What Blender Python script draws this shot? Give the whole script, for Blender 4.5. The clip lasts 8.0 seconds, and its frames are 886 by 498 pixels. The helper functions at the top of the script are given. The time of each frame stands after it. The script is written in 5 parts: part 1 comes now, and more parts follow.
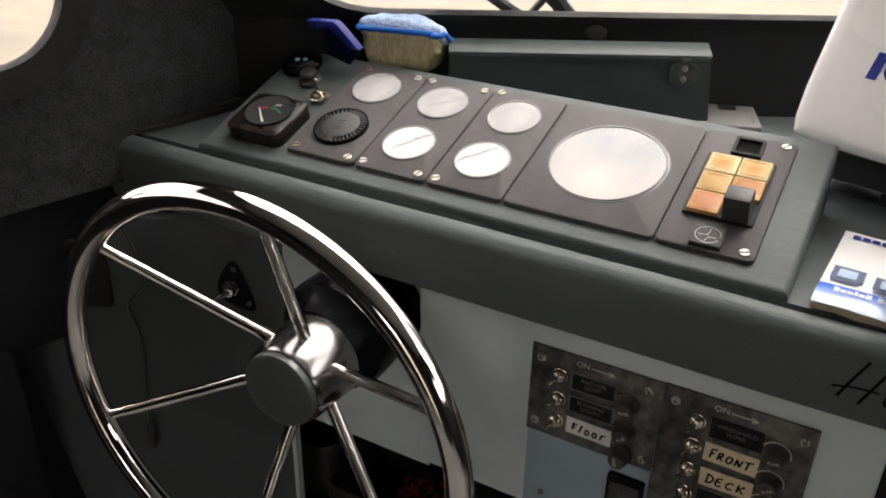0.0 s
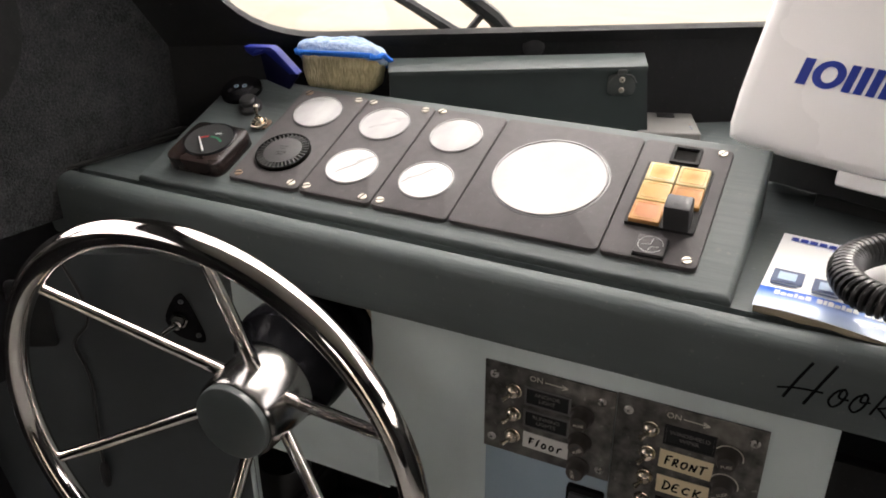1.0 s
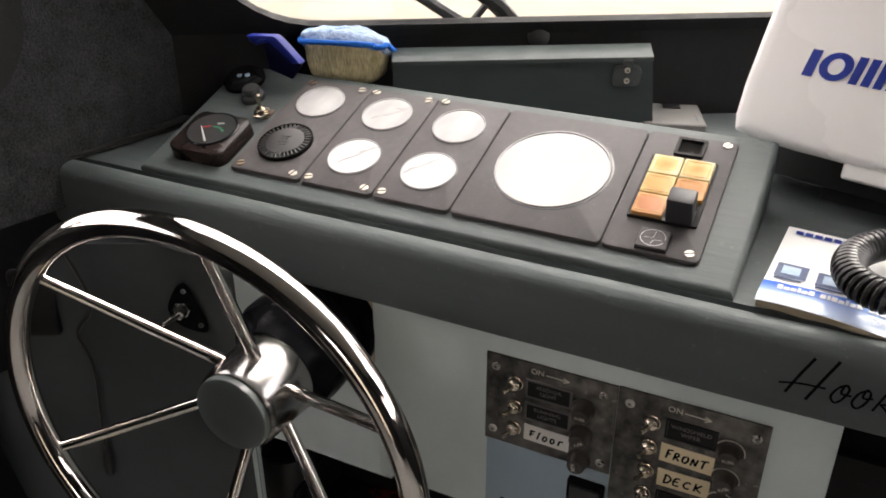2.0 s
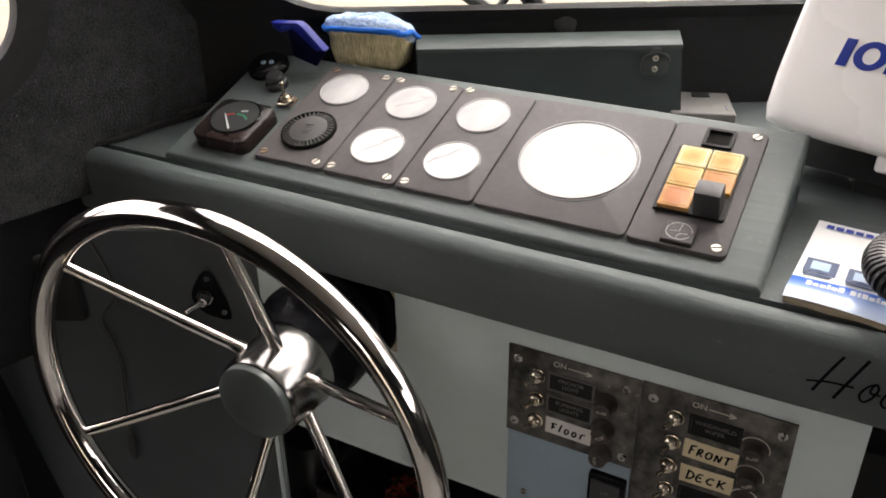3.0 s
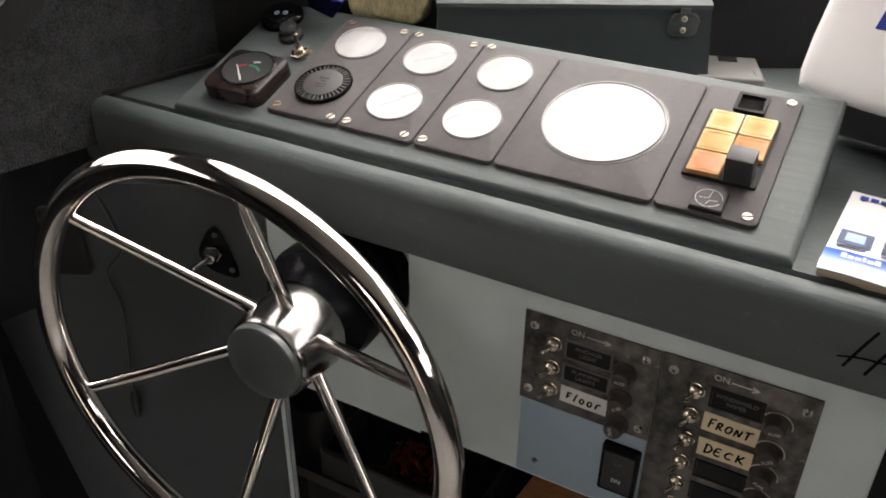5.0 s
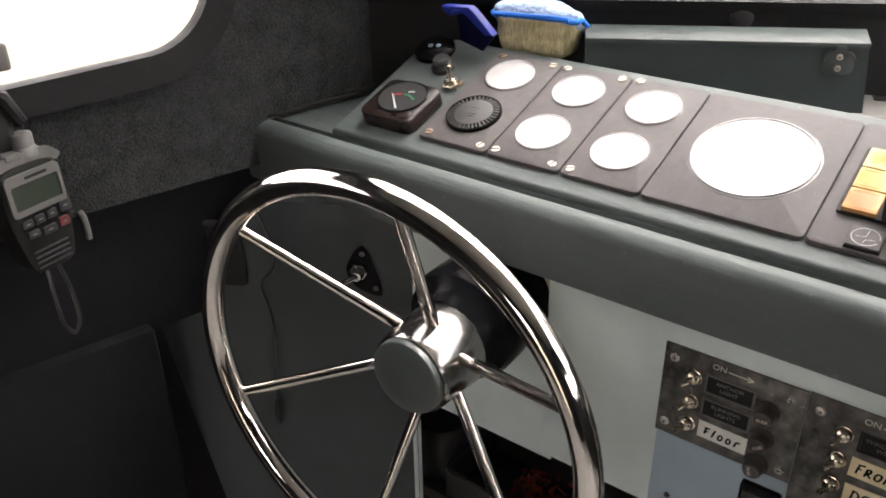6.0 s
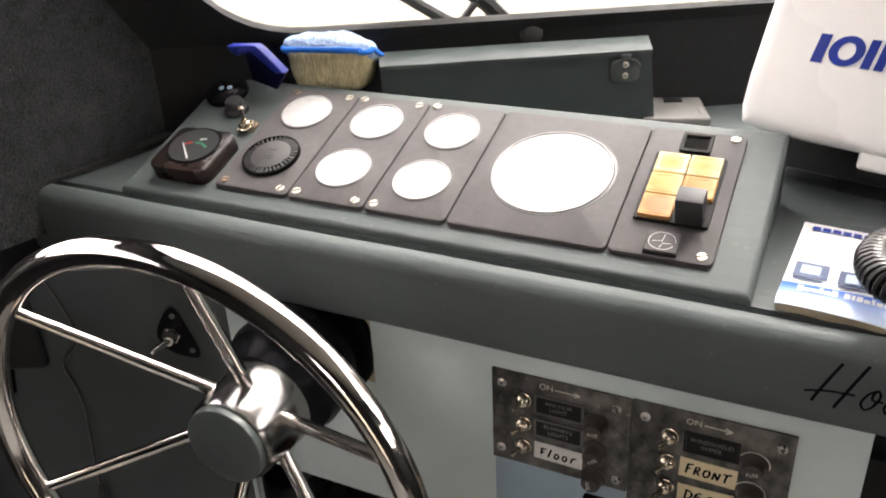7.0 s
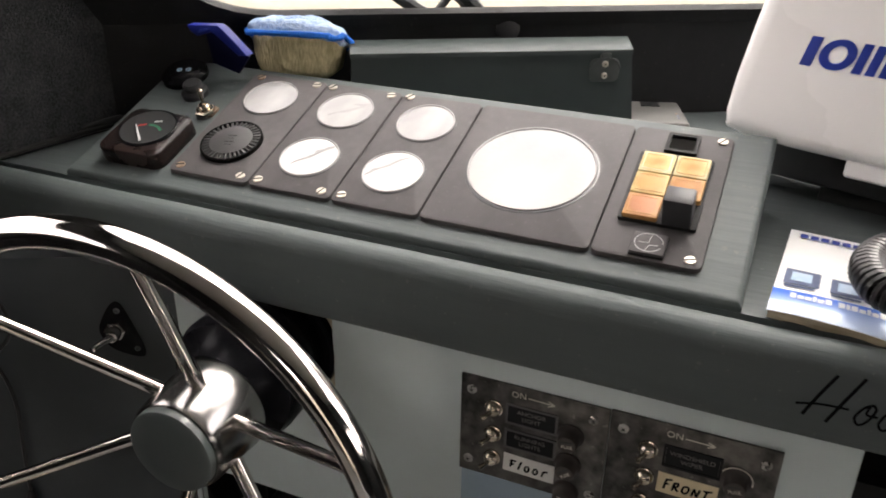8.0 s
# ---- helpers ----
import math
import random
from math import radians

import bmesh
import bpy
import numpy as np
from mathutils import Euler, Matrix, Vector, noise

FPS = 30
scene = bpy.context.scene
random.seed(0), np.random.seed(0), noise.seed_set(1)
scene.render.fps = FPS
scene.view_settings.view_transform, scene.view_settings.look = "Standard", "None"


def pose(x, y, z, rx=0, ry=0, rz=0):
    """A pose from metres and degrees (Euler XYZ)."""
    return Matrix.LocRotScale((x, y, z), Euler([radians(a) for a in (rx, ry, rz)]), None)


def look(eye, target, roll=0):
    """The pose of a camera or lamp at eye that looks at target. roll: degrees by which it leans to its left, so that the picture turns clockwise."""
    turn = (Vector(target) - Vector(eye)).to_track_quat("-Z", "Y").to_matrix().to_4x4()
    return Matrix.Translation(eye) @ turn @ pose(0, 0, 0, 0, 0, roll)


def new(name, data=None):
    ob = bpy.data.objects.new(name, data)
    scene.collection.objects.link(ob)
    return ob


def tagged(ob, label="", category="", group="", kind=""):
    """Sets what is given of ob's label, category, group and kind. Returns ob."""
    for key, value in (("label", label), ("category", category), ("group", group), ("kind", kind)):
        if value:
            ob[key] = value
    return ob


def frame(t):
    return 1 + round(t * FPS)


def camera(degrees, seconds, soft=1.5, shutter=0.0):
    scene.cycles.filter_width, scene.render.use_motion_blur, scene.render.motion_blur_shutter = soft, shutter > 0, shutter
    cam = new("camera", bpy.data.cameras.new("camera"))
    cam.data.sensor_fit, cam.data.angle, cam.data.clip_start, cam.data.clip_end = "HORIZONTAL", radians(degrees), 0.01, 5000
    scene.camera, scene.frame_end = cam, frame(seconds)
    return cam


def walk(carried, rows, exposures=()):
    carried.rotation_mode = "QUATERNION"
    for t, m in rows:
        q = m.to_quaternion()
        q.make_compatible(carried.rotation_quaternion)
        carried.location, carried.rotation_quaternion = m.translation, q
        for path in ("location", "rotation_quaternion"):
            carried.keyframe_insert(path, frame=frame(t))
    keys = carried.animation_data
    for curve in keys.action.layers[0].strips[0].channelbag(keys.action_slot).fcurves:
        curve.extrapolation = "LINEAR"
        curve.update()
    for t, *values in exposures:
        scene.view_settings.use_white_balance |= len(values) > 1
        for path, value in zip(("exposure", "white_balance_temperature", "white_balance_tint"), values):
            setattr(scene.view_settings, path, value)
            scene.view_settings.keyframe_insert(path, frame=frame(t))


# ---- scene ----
cam = camera(54.65, 8.0, soft=1.8, shutter=0.2)
PATH = [
    (0, (0.0348, 0.1045, 1.3853), (-0.3910, 0.8786, 0.9168), 1.29),
    (0.2, (0.0317, 0.1113, 1.3842), (-0.3753, 0.8865, 0.9010), 0.95),
    (0.4, (0.0268, 0.1040, 1.3877), (-0.3894, 0.8795, 0.9130), 0.05),
    (0.5, (0.0344, 0.1088, 1.3888), (-0.4012, 0.8694, 0.9073), -1.22),
    (0.6, (0.0349, 0.1103, 1.3888), (-0.3895, 0.8762, 0.9058), -1.21),
    (0.8, (0.0367, 0.1131, 1.3888), (-0.3521, 0.9118, 0.9295), -0.37),
    (1, (0.0417, 0.1127, 1.3919), (-0.3444, 0.9148, 0.9362), -0.22),
    (1.2, (0.0398, 0.1036, 1.3922), (-0.3432, 0.9023, 0.9281), 0.04),
    (1.5, (0.0442, 0.1124, 1.3911), (-0.3373, 0.9068, 0.9185), -0.03),
    (1.7, (0.0456, 0.1195, 1.3918), (-0.3398, 0.9154, 0.9249), -0.04),
    (2.8, (0.0414, 0.1178, 1.3953), (-0.3689, 0.8931, 0.9150), -0.55),
    (3, (0.0437, 0.1278, 1.3960), (-0.3709, 0.8980, 0.9113), -0.63),
    (3.5, (0.0365, 0.1360, 1.3879), (-0.3824, 0.9008, 0.8983), -0.23),
    (4, (0.0456, 0.1371, 1.3986), (-0.3580, 0.9106, 0.9099), -0.38),
    (4.2, (0.0517, 0.1427, 1.3902), (-0.3472, 0.9143, 0.8947), -0.30),
    (5.3, (0.0162, 0.1371, 1.3810), (-0.3966, 0.8827, 0.8578), 1.44),
    (5.5, (0.0191, 0.1344, 1.3819), (-0.4115, 0.8752, 0.8663), 1.15),
    (5.7, (0.0150, 0.1027, 1.3911), (-0.4697, 0.8230, 0.8949), -0.12),
    (5.8, (0.0205, 0.0993, 1.3910), (-0.5063, 0.7962, 0.9044), -1.34),
    (6, (0.0142, 0.1057, 1.3858), (-0.5155, 0.8010, 0.9000), -0.85),
    (6.2, (0.0092, 0.1194, 1.3822), (-0.4828, 0.8334, 0.8840), -0.70),
    (6.3, (0.0083, 0.1246, 1.3811), (-0.4628, 0.8530, 0.8836), -0.43),
    (6.5, (0.0125, 0.1379, 1.3758), (-0.4353, 0.8841, 0.8830), -0.78),
    (6.7, (0.0224, 0.1411, 1.3809), (-0.4080, 0.9019, 0.8951), -2.28),
    (6.8, (0.0281, 0.1470, 1.3815), (-0.3910, 0.9164, 0.8994), -2.93),
    (7, (0.0316, 0.1552, 1.3824), (-0.3628, 0.9475, 0.9169), -2.79),
    (7.2, (0.0267, 0.1437, 1.3871), (-0.3704, 0.9528, 0.9539), -3.24),
    (7.3, (0.0252, 0.1470, 1.3826), (-0.3497, 0.9625, 0.9416), -2.97),
    (7.5, (0.0254, 0.1529, 1.3682), (-0.3071, 0.9785, 0.9122), -0.71),
    (7.7, (0.0136, 0.1638, 1.3584), (-0.2917, 0.9914, 0.8874), 0.93),
    (7.8, (0.0139, 0.1639, 1.3631), (-0.3110, 0.9893, 0.9014), 0.37),
    (8, (0.0014, 0.1762, 1.3519), (-0.3416, 0.9991, 0.8989), 0.83),
]
EXPOSURES = [(0.0, 0.18), (0.5, 0.58), (1.0, 0.50), (1.5, 0.50), (3.0, 0.52), (3.5, 0.52), (4.0, 0.54), (5.5, 0.68), (6.0, 1.07), (6.5, 0.92), (7.0, 1.04), (7.5, 0.32), (8.0, 0.44)]
walk(cam, [(t, look(eye, target, roll)) for t, eye, target, roll in PATH], exposures=EXPOSURES)

# ---- light: a bright overcast day outside ----
world = bpy.data.worlds.new("overcast_sky")
scene.world = world
world.use_nodes = True
wn = world.node_tree
wn.nodes.clear()
sky = wn.nodes.new("ShaderNodeTexSky")
sky.sky_type, sky.sun_disc = "NISHITA", False
sky.sun_elevation, sky.sun_rotation = radians(55), radians(14)
sky.air_density, sky.dust_density = 1.0, 4.0
hazy = wn.nodes.new("ShaderNodeMixRGB")
hazy.inputs[0].default_value = 0.75
hazy.inputs[2].default_value = (8.02, 7.05, 6.64, 1)
back = wn.nodes.new("ShaderNodeBackground")
back.inputs[1].default_value = 0.6
wout = wn.nodes.new("ShaderNodeOutputWorld")
wn.links.new(sky.outputs[0], hazy.inputs[1])
wn.links.new(hazy.outputs[0], back.inputs[0])
wn.links.new(back.outputs[0], wout.inputs[0])
sun = new("sun", bpy.data.lights.new("sun", "SUN"))
sun.data.energy, sun.data.angle, sun.data.color = 1.5, radians(25), (1.0, 0.96, 0.9)
sun.matrix_world = look((0, 0, 8), (-0.22, -0.9, 6.6))

# ---- building helpers ----
K = 0.885  # metres to one unit of the plan


def frame_of(o, x, y):
    """A matrix with its origin at o, x and y along the given ways."""
    x = Vector(x).normalized()
    z = x.cross(Vector(y)).normalized()
    y = z.cross(x)
    m = Matrix((x, y, z)).transposed().to_4x4()
    m.translation = Vector(o)
    return m


def T(x, y, z):
    return Matrix.Translation((x, y, z))


def thing(name, at, label, category, group="", kind=""):
    """An Empty at the base of a thing; its parts hang under it."""
    ob = new(name)
    ob.empty_display_size = 0.02
    ob.matrix_world = Matrix.Translation(Vector(at) * K)
    return tagged(ob, label, category, group, kind)


def origin_of(ob):
    o = Vector(ob.location)
    while ob.parent:
        ob = ob.parent
        o += ob.location
    return o


def part(name, bm, material, parent=None, label="", smooth=True):
    """One mesh object from a bmesh in plan units, under a thing or a part."""
    bmesh.ops.recalc_face_normals(bm, faces=bm.faces)
    base = origin_of(parent) if parent else Vector((0, 0, 0))
    for v in bm.verts:
        v.co = v.co * K - base
    me = bpy.data.meshes.new(name)
    bm.to_mesh(me)
    bm.free()
    me.materials.append(material)
    if smooth:
        for p in me.polygons:
            p.use_smooth = True
        me.set_sharp_from_angle(angle=radians(35))
    ob = new(name, me)
    if parent:
        ob.parent = parent
    if label:
        tagged(ob, label)
    return ob


def setting(name, bm, material, label, category, smooth=True):
    return tagged(part(name, bm, material, smooth=smooth), label, category, kind="structure")


def B():
    return bmesh.new()


def add(bm, verts, faces, m=None):
    vs = [bm.verts.new(m @ Vector(v) if m else v) for v in verts]
    for f in faces:
        try:
            bm.faces.new([vs[i] for i in f])
        except ValueError:
            pass
    return vs


def box(bm, lo, hi, m=None, bevel=0.0, seg=2):
    (a, b, c), (d, e, f) = lo, hi
    vs = add(bm, [(a, b, c), (d, b, c), (d, e, c), (a, e, c), (a, b, f), (d, b, f), (d, e, f), (a, e, f)],
             [(3, 2, 1, 0), (4, 5, 6, 7), (0, 1, 5, 4), (1, 2, 6, 5), (2, 3, 7, 6), (3, 0, 4, 7)], m)
    if bevel:
        es = {e for v in vs for e in v.link_edges}
        bmesh.ops.bevel(bm, geom=list(es), offset=bevel, segments=seg, profile=0.5, affect="EDGES")
    return bm


def lathe(bm, prof, m=None, seg=32):
    """Turns a profile of (radius, height) round z."""
    rings = []
    for r, z in prof:
        if r < 1e-6:
            rings.append([bm.verts.new(m @ Vector((0, 0, z)) if m else (0, 0, z))])
        else:
            pts = [Vector((r * math.cos(2 * math.pi * k / seg), r * math.sin(2 * math.pi * k / seg), z)) for k in range(seg)]
            rings.append([bm.verts.new(m @ p if m else p) for p in pts])
    for a, b in zip(rings, rings[1:]):
        for k in range(seg):
            j = (k + 1) % seg
            q = [a[k % len(a)], a[j % len(a)], b[j % len(b)], b[k % len(b)]]
            q = [v for n, v in enumerate(q) if v not in q[:n]]
            if len(q) > 2:
                bm.faces.new(q)
    return bm


def tube(bm, pts, r, seg=8, closed=False, caps=True):
    """A round bar along points; r: one radius or one for each point."""
    pts = [Vector(p) for p in pts]
    n = len(pts)
    rs = r if isinstance(r, (list, tuple)) else [r] * n
    rings, side = [], None
    for i, p in enumerate(pts):
        if closed:
            t = pts[(i + 1) % n] - pts[i - 1]
        else:
            t = pts[min(i + 1, n - 1)] - pts[max(i - 1, 0)]
        t.normalize()
        if side is None:
            side = t.orthogonal().normalized()
        side = (side - t * side.dot(t)).normalized()
        other = t.cross(side)
        rings.append([bm.verts.new(p + rs[i] * (math.cos(2 * math.pi * k / seg) * side + math.sin(2 * math.pi * k / seg) * other)) for k in range(seg)])
    pairs = list(zip(rings, rings[1:])) + ([(rings[-1], rings[0])] if closed else [])
    for a, b in pairs:
        for k in range(seg):
            bm.faces.new((a[k], a[(k + 1) % seg], b[(k + 1) % seg], b[k]))
    if caps and not closed:
        bm.faces.new(rings[0][::-1])
        bm.faces.new(rings[-1])
    return bm


def smooth_path(pts, steps=8):
    """Catmull-Rom through the points."""
    pts = [Vector(p) for p in pts]
    out = []
    for i in range(len(pts) - 1):
        p0, p1, p2, p3 = pts[max(i - 1, 0)], pts[i], pts[i + 1], pts[min(i + 2, len(pts) - 1)]
        for k in range(steps):
            t = k / steps
            out.append(0.5 * (2 * p1 + (p2 - p0) * t + (2 * p0 - 5 * p1 + 4 * p2 - p3) * t * t + (3 * p1 - p0 - 3 * p2 + p3) * t ** 3))
    return out + [pts[-1]]


def rounded(w, h, r, seg=6, cx=0.0, cy=0.0):
    """Outline of a rectangle with round corners, anticlockwise."""
    out = []
    for qx, qy, a0 in ((1, 1, 0), (-1, 1, 90), (-1, -1, 180), (1, -1, 270)):
        for k in range(seg + 1):
            a = radians(a0 + 90 * k / seg)
            out.append((cx + qx * (w / 2 - r) + r * math.cos(a), cy + qy * (h / 2 - r) + r * math.sin(a)))
    return out


def prism(bm, outline, z0, z1, m=None, edge=0.0):
    """A plate from an outline, with an edge bevelled on its top."""
    n = len(outline)
    cx, cy = sum(p[0] for p in outline) / n, sum(p[1] for p in outline) / n
    levels = [(z0, 0.0)] + ([(z1 - edge, 0.0), (z1 - edge * 0.3, edge * 0.3), (z1, edge)] if edge else [(z1, 0.0)])
    rings = []
    for z, inn in levels:
        ring = []
        for i, (x, y) in enumerate(outline):
            if inn:
                (xa, ya), (xb, yb) = outline[i - 1], outline[(i + 1) % n]
                d = Vector((xb - xa, yb - ya, 0)).normalized()
                x, y = x - d.y * inn, y + d.x * inn
            p = Vector((x, y, z))
            ring.append(bm.verts.new(m @ p if m else p))
        rings.append(ring)
    for a, b in zip(rings, rings[1:]):
        for i in range(n):
            bm.faces.new((a[i], a[(i + 1) % n], b[(i + 1) % n], b[i]))
    bm.faces.new(rings[0][::-1])
    bm.faces.new(rings[-1])
    return bm


def reach(outline, cx, cy, a):
    """How far an outline lies from (cx, cy) in the direction a."""
    best, d = None, Vector((math.cos(a), math.sin(a)))
    for (x0, y0), (x1, y1) in zip(outline, outline[1:] + outline[:1]):
        p, e = Vector((x0 - cx, y0 - cy)), Vector((x1 - x0, y1 - y0))
        den = d.x * e.y - d.y * e.x
        if abs(den) < 1e-12:
            continue
        far, s = (p.x * e.y - p.y * e.x) / den, (p.x * d.y - p.y * d.x) / den
        if far > 0 and -1e-6 <= s <= 1 + 1e-6 and (best is None or far > best):
            best = far
    return best


def holed(bm, outer, hole, z0, z1, m, steps=72):
    """A plate with a hole through it; both outlines are seen from the hole's middle."""
    cx, cy = sum(p[0] for p in hole) / len(hole), sum(p[1] for p in hole) / len(hole)
    angles = sorted({round(math.atan2(y - cy, x - cx), 5) for x, y in outer + hole} | {round(-math.pi + 2 * math.pi * k / steps, 5) for k in range(steps)})
    loops = []
    for line, z in ((outer, z0), (outer, z1), (hole, z1), (hole, z0)):
        loops.append([bm.verts.new(m @ Vector((cx + reach(line, cx, cy, a) * math.cos(a), cy + reach(line, cx, cy, a) * math.sin(a), z))) for a in angles])
    n = len(angles)
    for a, b in zip(loops, loops[1:] + loops[:1]):
        for i in range(n):
            bm.faces.new((a[i], a[(i + 1) % n], b[(i + 1) % n], b[i]))
    return bm


def lettering(bm, words, size, m, depth=0.0003, shear=0.0, bold=0.0, align="CENTER"):
    """Words in the built-in font, middle at the origin of m, size = letter height of the font."""
    cu = bpy.data.curves.new("words", "FONT")
    cu.body, cu.size, cu.extrude, cu.shear, cu.offset = words, size, depth, shear, bold
    cu.align_x, cu.align_y, cu.resolution_u = align, "CENTER", 3
    ob = new("words", cu)
    bpy.context.view_layer.update()
    me = bpy.data.meshes.new_from_object(ob.evaluated_get(bpy.context.evaluated_depsgraph_get()))
    bpy.data.objects.remove(ob)
    me.transform(m)
    bm.from_mesh(me)
    bpy.data.meshes.remove(me)
    return bm


def ruffle(bm, amount, scale, seed=0.0):
    """Pushes the vertices out and in along their normals by soft noise."""
    bm.normal_update()
    for v in bm.verts:
        v.co += v.normal * amount * noise.noise(v.co * scale + Vector((seed, seed * 2, 0)))
    return bm


# ---- materials ----
def material(name, a, b=None, rough=0.5, metal=0.0, grain=40.0, stretch=(1, 1, 1), bump=0.1, bump_scale=None, rough_var=0.1, blotch=0.5, spec=0.5, coat=0.0, soft=0.15, dust=0.0, dust_scale=300.0):
    """Two colours mixed by fine grain and broad blotches, uneven gloss and a fine relief."""
    mt = bpy.data.materials.new(name)
    mt.use_nodes = True
    nt = mt.node_tree
    bs = nt.nodes["Principled BSDF"]
    b = b or tuple(c * 0.75 for c in a)
    co = nt.nodes.new("ShaderNodeTexCoord")
    mp = nt.nodes.new("ShaderNodeMapping")
    mp.inputs["Scale"].default_value = stretch
    nt.links.new(co.outputs["Object"], mp.inputs[0])
    fine, broad = nt.nodes.new("ShaderNodeTexNoise"), nt.nodes.new("ShaderNodeTexNoise")
    fine.inputs["Scale"].default_value, fine.inputs["Detail"].default_value = grain, 8
    broad.inputs["Scale"].default_value, broad.inputs["Detail"].default_value = grain * 0.12, 4
    for n in (fine, broad):
        nt.links.new(mp.outputs[0], n.inputs["Vector"])
    mx = nt.nodes.new("ShaderNodeMath")
    mx.operation = "MULTIPLY_ADD"
    mx.inputs[1].default_value = 1 - blotch
    wide = nt.nodes.new("ShaderNodeMath")
    wide.operation = "MULTIPLY"
    wide.inputs[1].default_value = blotch
    nt.links.new(broad.outputs[0], wide.inputs[0])
    nt.links.new(fine.outputs[0], mx.inputs[0])
    nt.links.new(wide.outputs[0], mx.inputs[2])
    ramp = nt.nodes.new("ShaderNodeValToRGB")
    ramp.color_ramp.elements[0].position, ramp.color_ramp.elements[1].position = 0.5 - soft, 0.5 + soft
    ramp.color_ramp.elements[0].color, ramp.color_ramp.elements[1].color = (*b, 1), (*a, 1)
    nt.links.new(mx.outputs[0], ramp.inputs[0])
    colour = ramp.outputs[0]
    if dust:  # scattered pale specks and scuffs
        sp = nt.nodes.new("ShaderNodeTexNoise")
        sp.inputs["Scale"].default_value, sp.inputs["Detail"].default_value = dust_scale, 3
        nt.links.new(co.outputs["Object"], sp.inputs["Vector"])
        cut = nt.nodes.new("ShaderNodeMapRange")
        cut.inputs["From Min"].default_value, cut.inputs["From Max"].default_value = 0.665, 0.72
        cut.inputs["To Max"].default_value = dust
        nt.links.new(sp.outputs[0], cut.inputs[0])
        over = nt.nodes.new("ShaderNodeMixRGB")
        over.inputs[2].default_value = (0.42, 0.41, 0.38, 1)
        nt.links.new(cut.outputs[0], over.inputs[0])
        nt.links.new(colour, over.inputs[1])
        colour = over.outputs[0]
    nt.links.new(colour, bs.inputs["Base Color"])
    rr = nt.nodes.new("ShaderNodeMapRange")
    rr.inputs["To Min"].default_value, rr.inputs["To Max"].default_value = max(rough - rough_var, 0.02), min(rough + rough_var, 1)
    nt.links.new(mx.outputs[0], rr.inputs[0])
    nt.links.new(rr.outputs[0], bs.inputs["Roughness"])
    bs.inputs["Metallic"].default_value, bs.inputs["Specular IOR Level"].default_value = metal, spec
    bs.inputs["Coat Weight"].default_value = coat
    if bump:
        bt = nt.nodes.new("ShaderNodeTexNoise")
        bt.inputs["Scale"].default_value, bt.inputs["Detail"].default_value = bump_scale or grain * 2, 6
        nt.links.new(mp.outputs[0], bt.inputs["Vector"])
        bp = nt.nodes.new("ShaderNodeBump")
        bp.inputs["Strength"].default_value, bp.inputs["Distance"].default_value = bump, 0.002
        nt.links.new(bt.outputs[0], bp.inputs["Height"])
        nt.links.new(bp.outputs[0], bs.inputs["Normal"])
    return mt


def glass(name, tint=(1, 1, 1), rough=0.0, ior=1.45):
    mt = bpy.data.materials.new(name)
    mt.use_nodes = True
    bs = mt.node_tree.nodes["Principled BSDF"]
    bs.inputs["Base Color"].default_value = (*tint, 1)
    bs.inputs["Roughness"].default_value, bs.inputs["IOR"].default_value = rough, ior
    bs.inputs["Transmission Weight"].default_value = 1.0
    return mt


def lens(name, core, body, rim):
    """Sun-bleached lamp plastic: stained in the middle, paler towards its edge."""
    mt = material(name, body, None, 0.5, grain=150, bump=0.05, spec=0.3)
    nt = mt.node_tree
    co = nt.nodes.new("ShaderNodeTexCoord")
    mp = nt.nodes.new("ShaderNodeMapping")
    mp.inputs["Location"].default_value, mp.inputs["Scale"].default_value = (-1, -1, 0), (2, 2, 0)
    far = nt.nodes.new("ShaderNodeVectorMath")
    far.operation = "LENGTH"
    nz = nt.nodes.new("ShaderNodeTexNoise")
    nz.inputs["Scale"].default_value, nz.inputs["Detail"].default_value = 4, 4
    mx = nt.nodes.new("ShaderNodeMath")
    mx.operation = "MULTIPLY_ADD"
    mx.inputs[1].default_value = 0.5
    ramp = nt.nodes.new("ShaderNodeValToRGB")
    els = ramp.color_ramp.elements
    els[0].position, els[0].color = 0.30, (*core, 1)
    els[1].position, els[1].color = 0.72, (*body, 1)
    last = els.new(1.0)
    last.position, last.color = 1.0, (*rim, 1)
    half = nt.nodes.new("ShaderNodeMath")
    half.operation = "MULTIPLY"
    half.inputs[1].default_value = 0.72
    nt.links.new(co.outputs["Generated"], mp.inputs[0])
    nt.links.new(mp.outputs[0], far.inputs[0])
    nt.links.new(far.outputs["Value"], half.inputs[0])
    nt.links.new(co.outputs["Generated"], nz.inputs["Vector"])
    nt.links.new(nz.outputs[0], mx.inputs[0])
    mx.inputs[1].default_value = 0.4
    nt.links.new(half.outputs[0], mx.inputs[2])
    nt.links.new(mx.outputs[0], ramp.inputs[0])
    nt.links.new(ramp.outputs[0], nt.nodes["Principled BSDF"].inputs["Base Color"])
    return mt


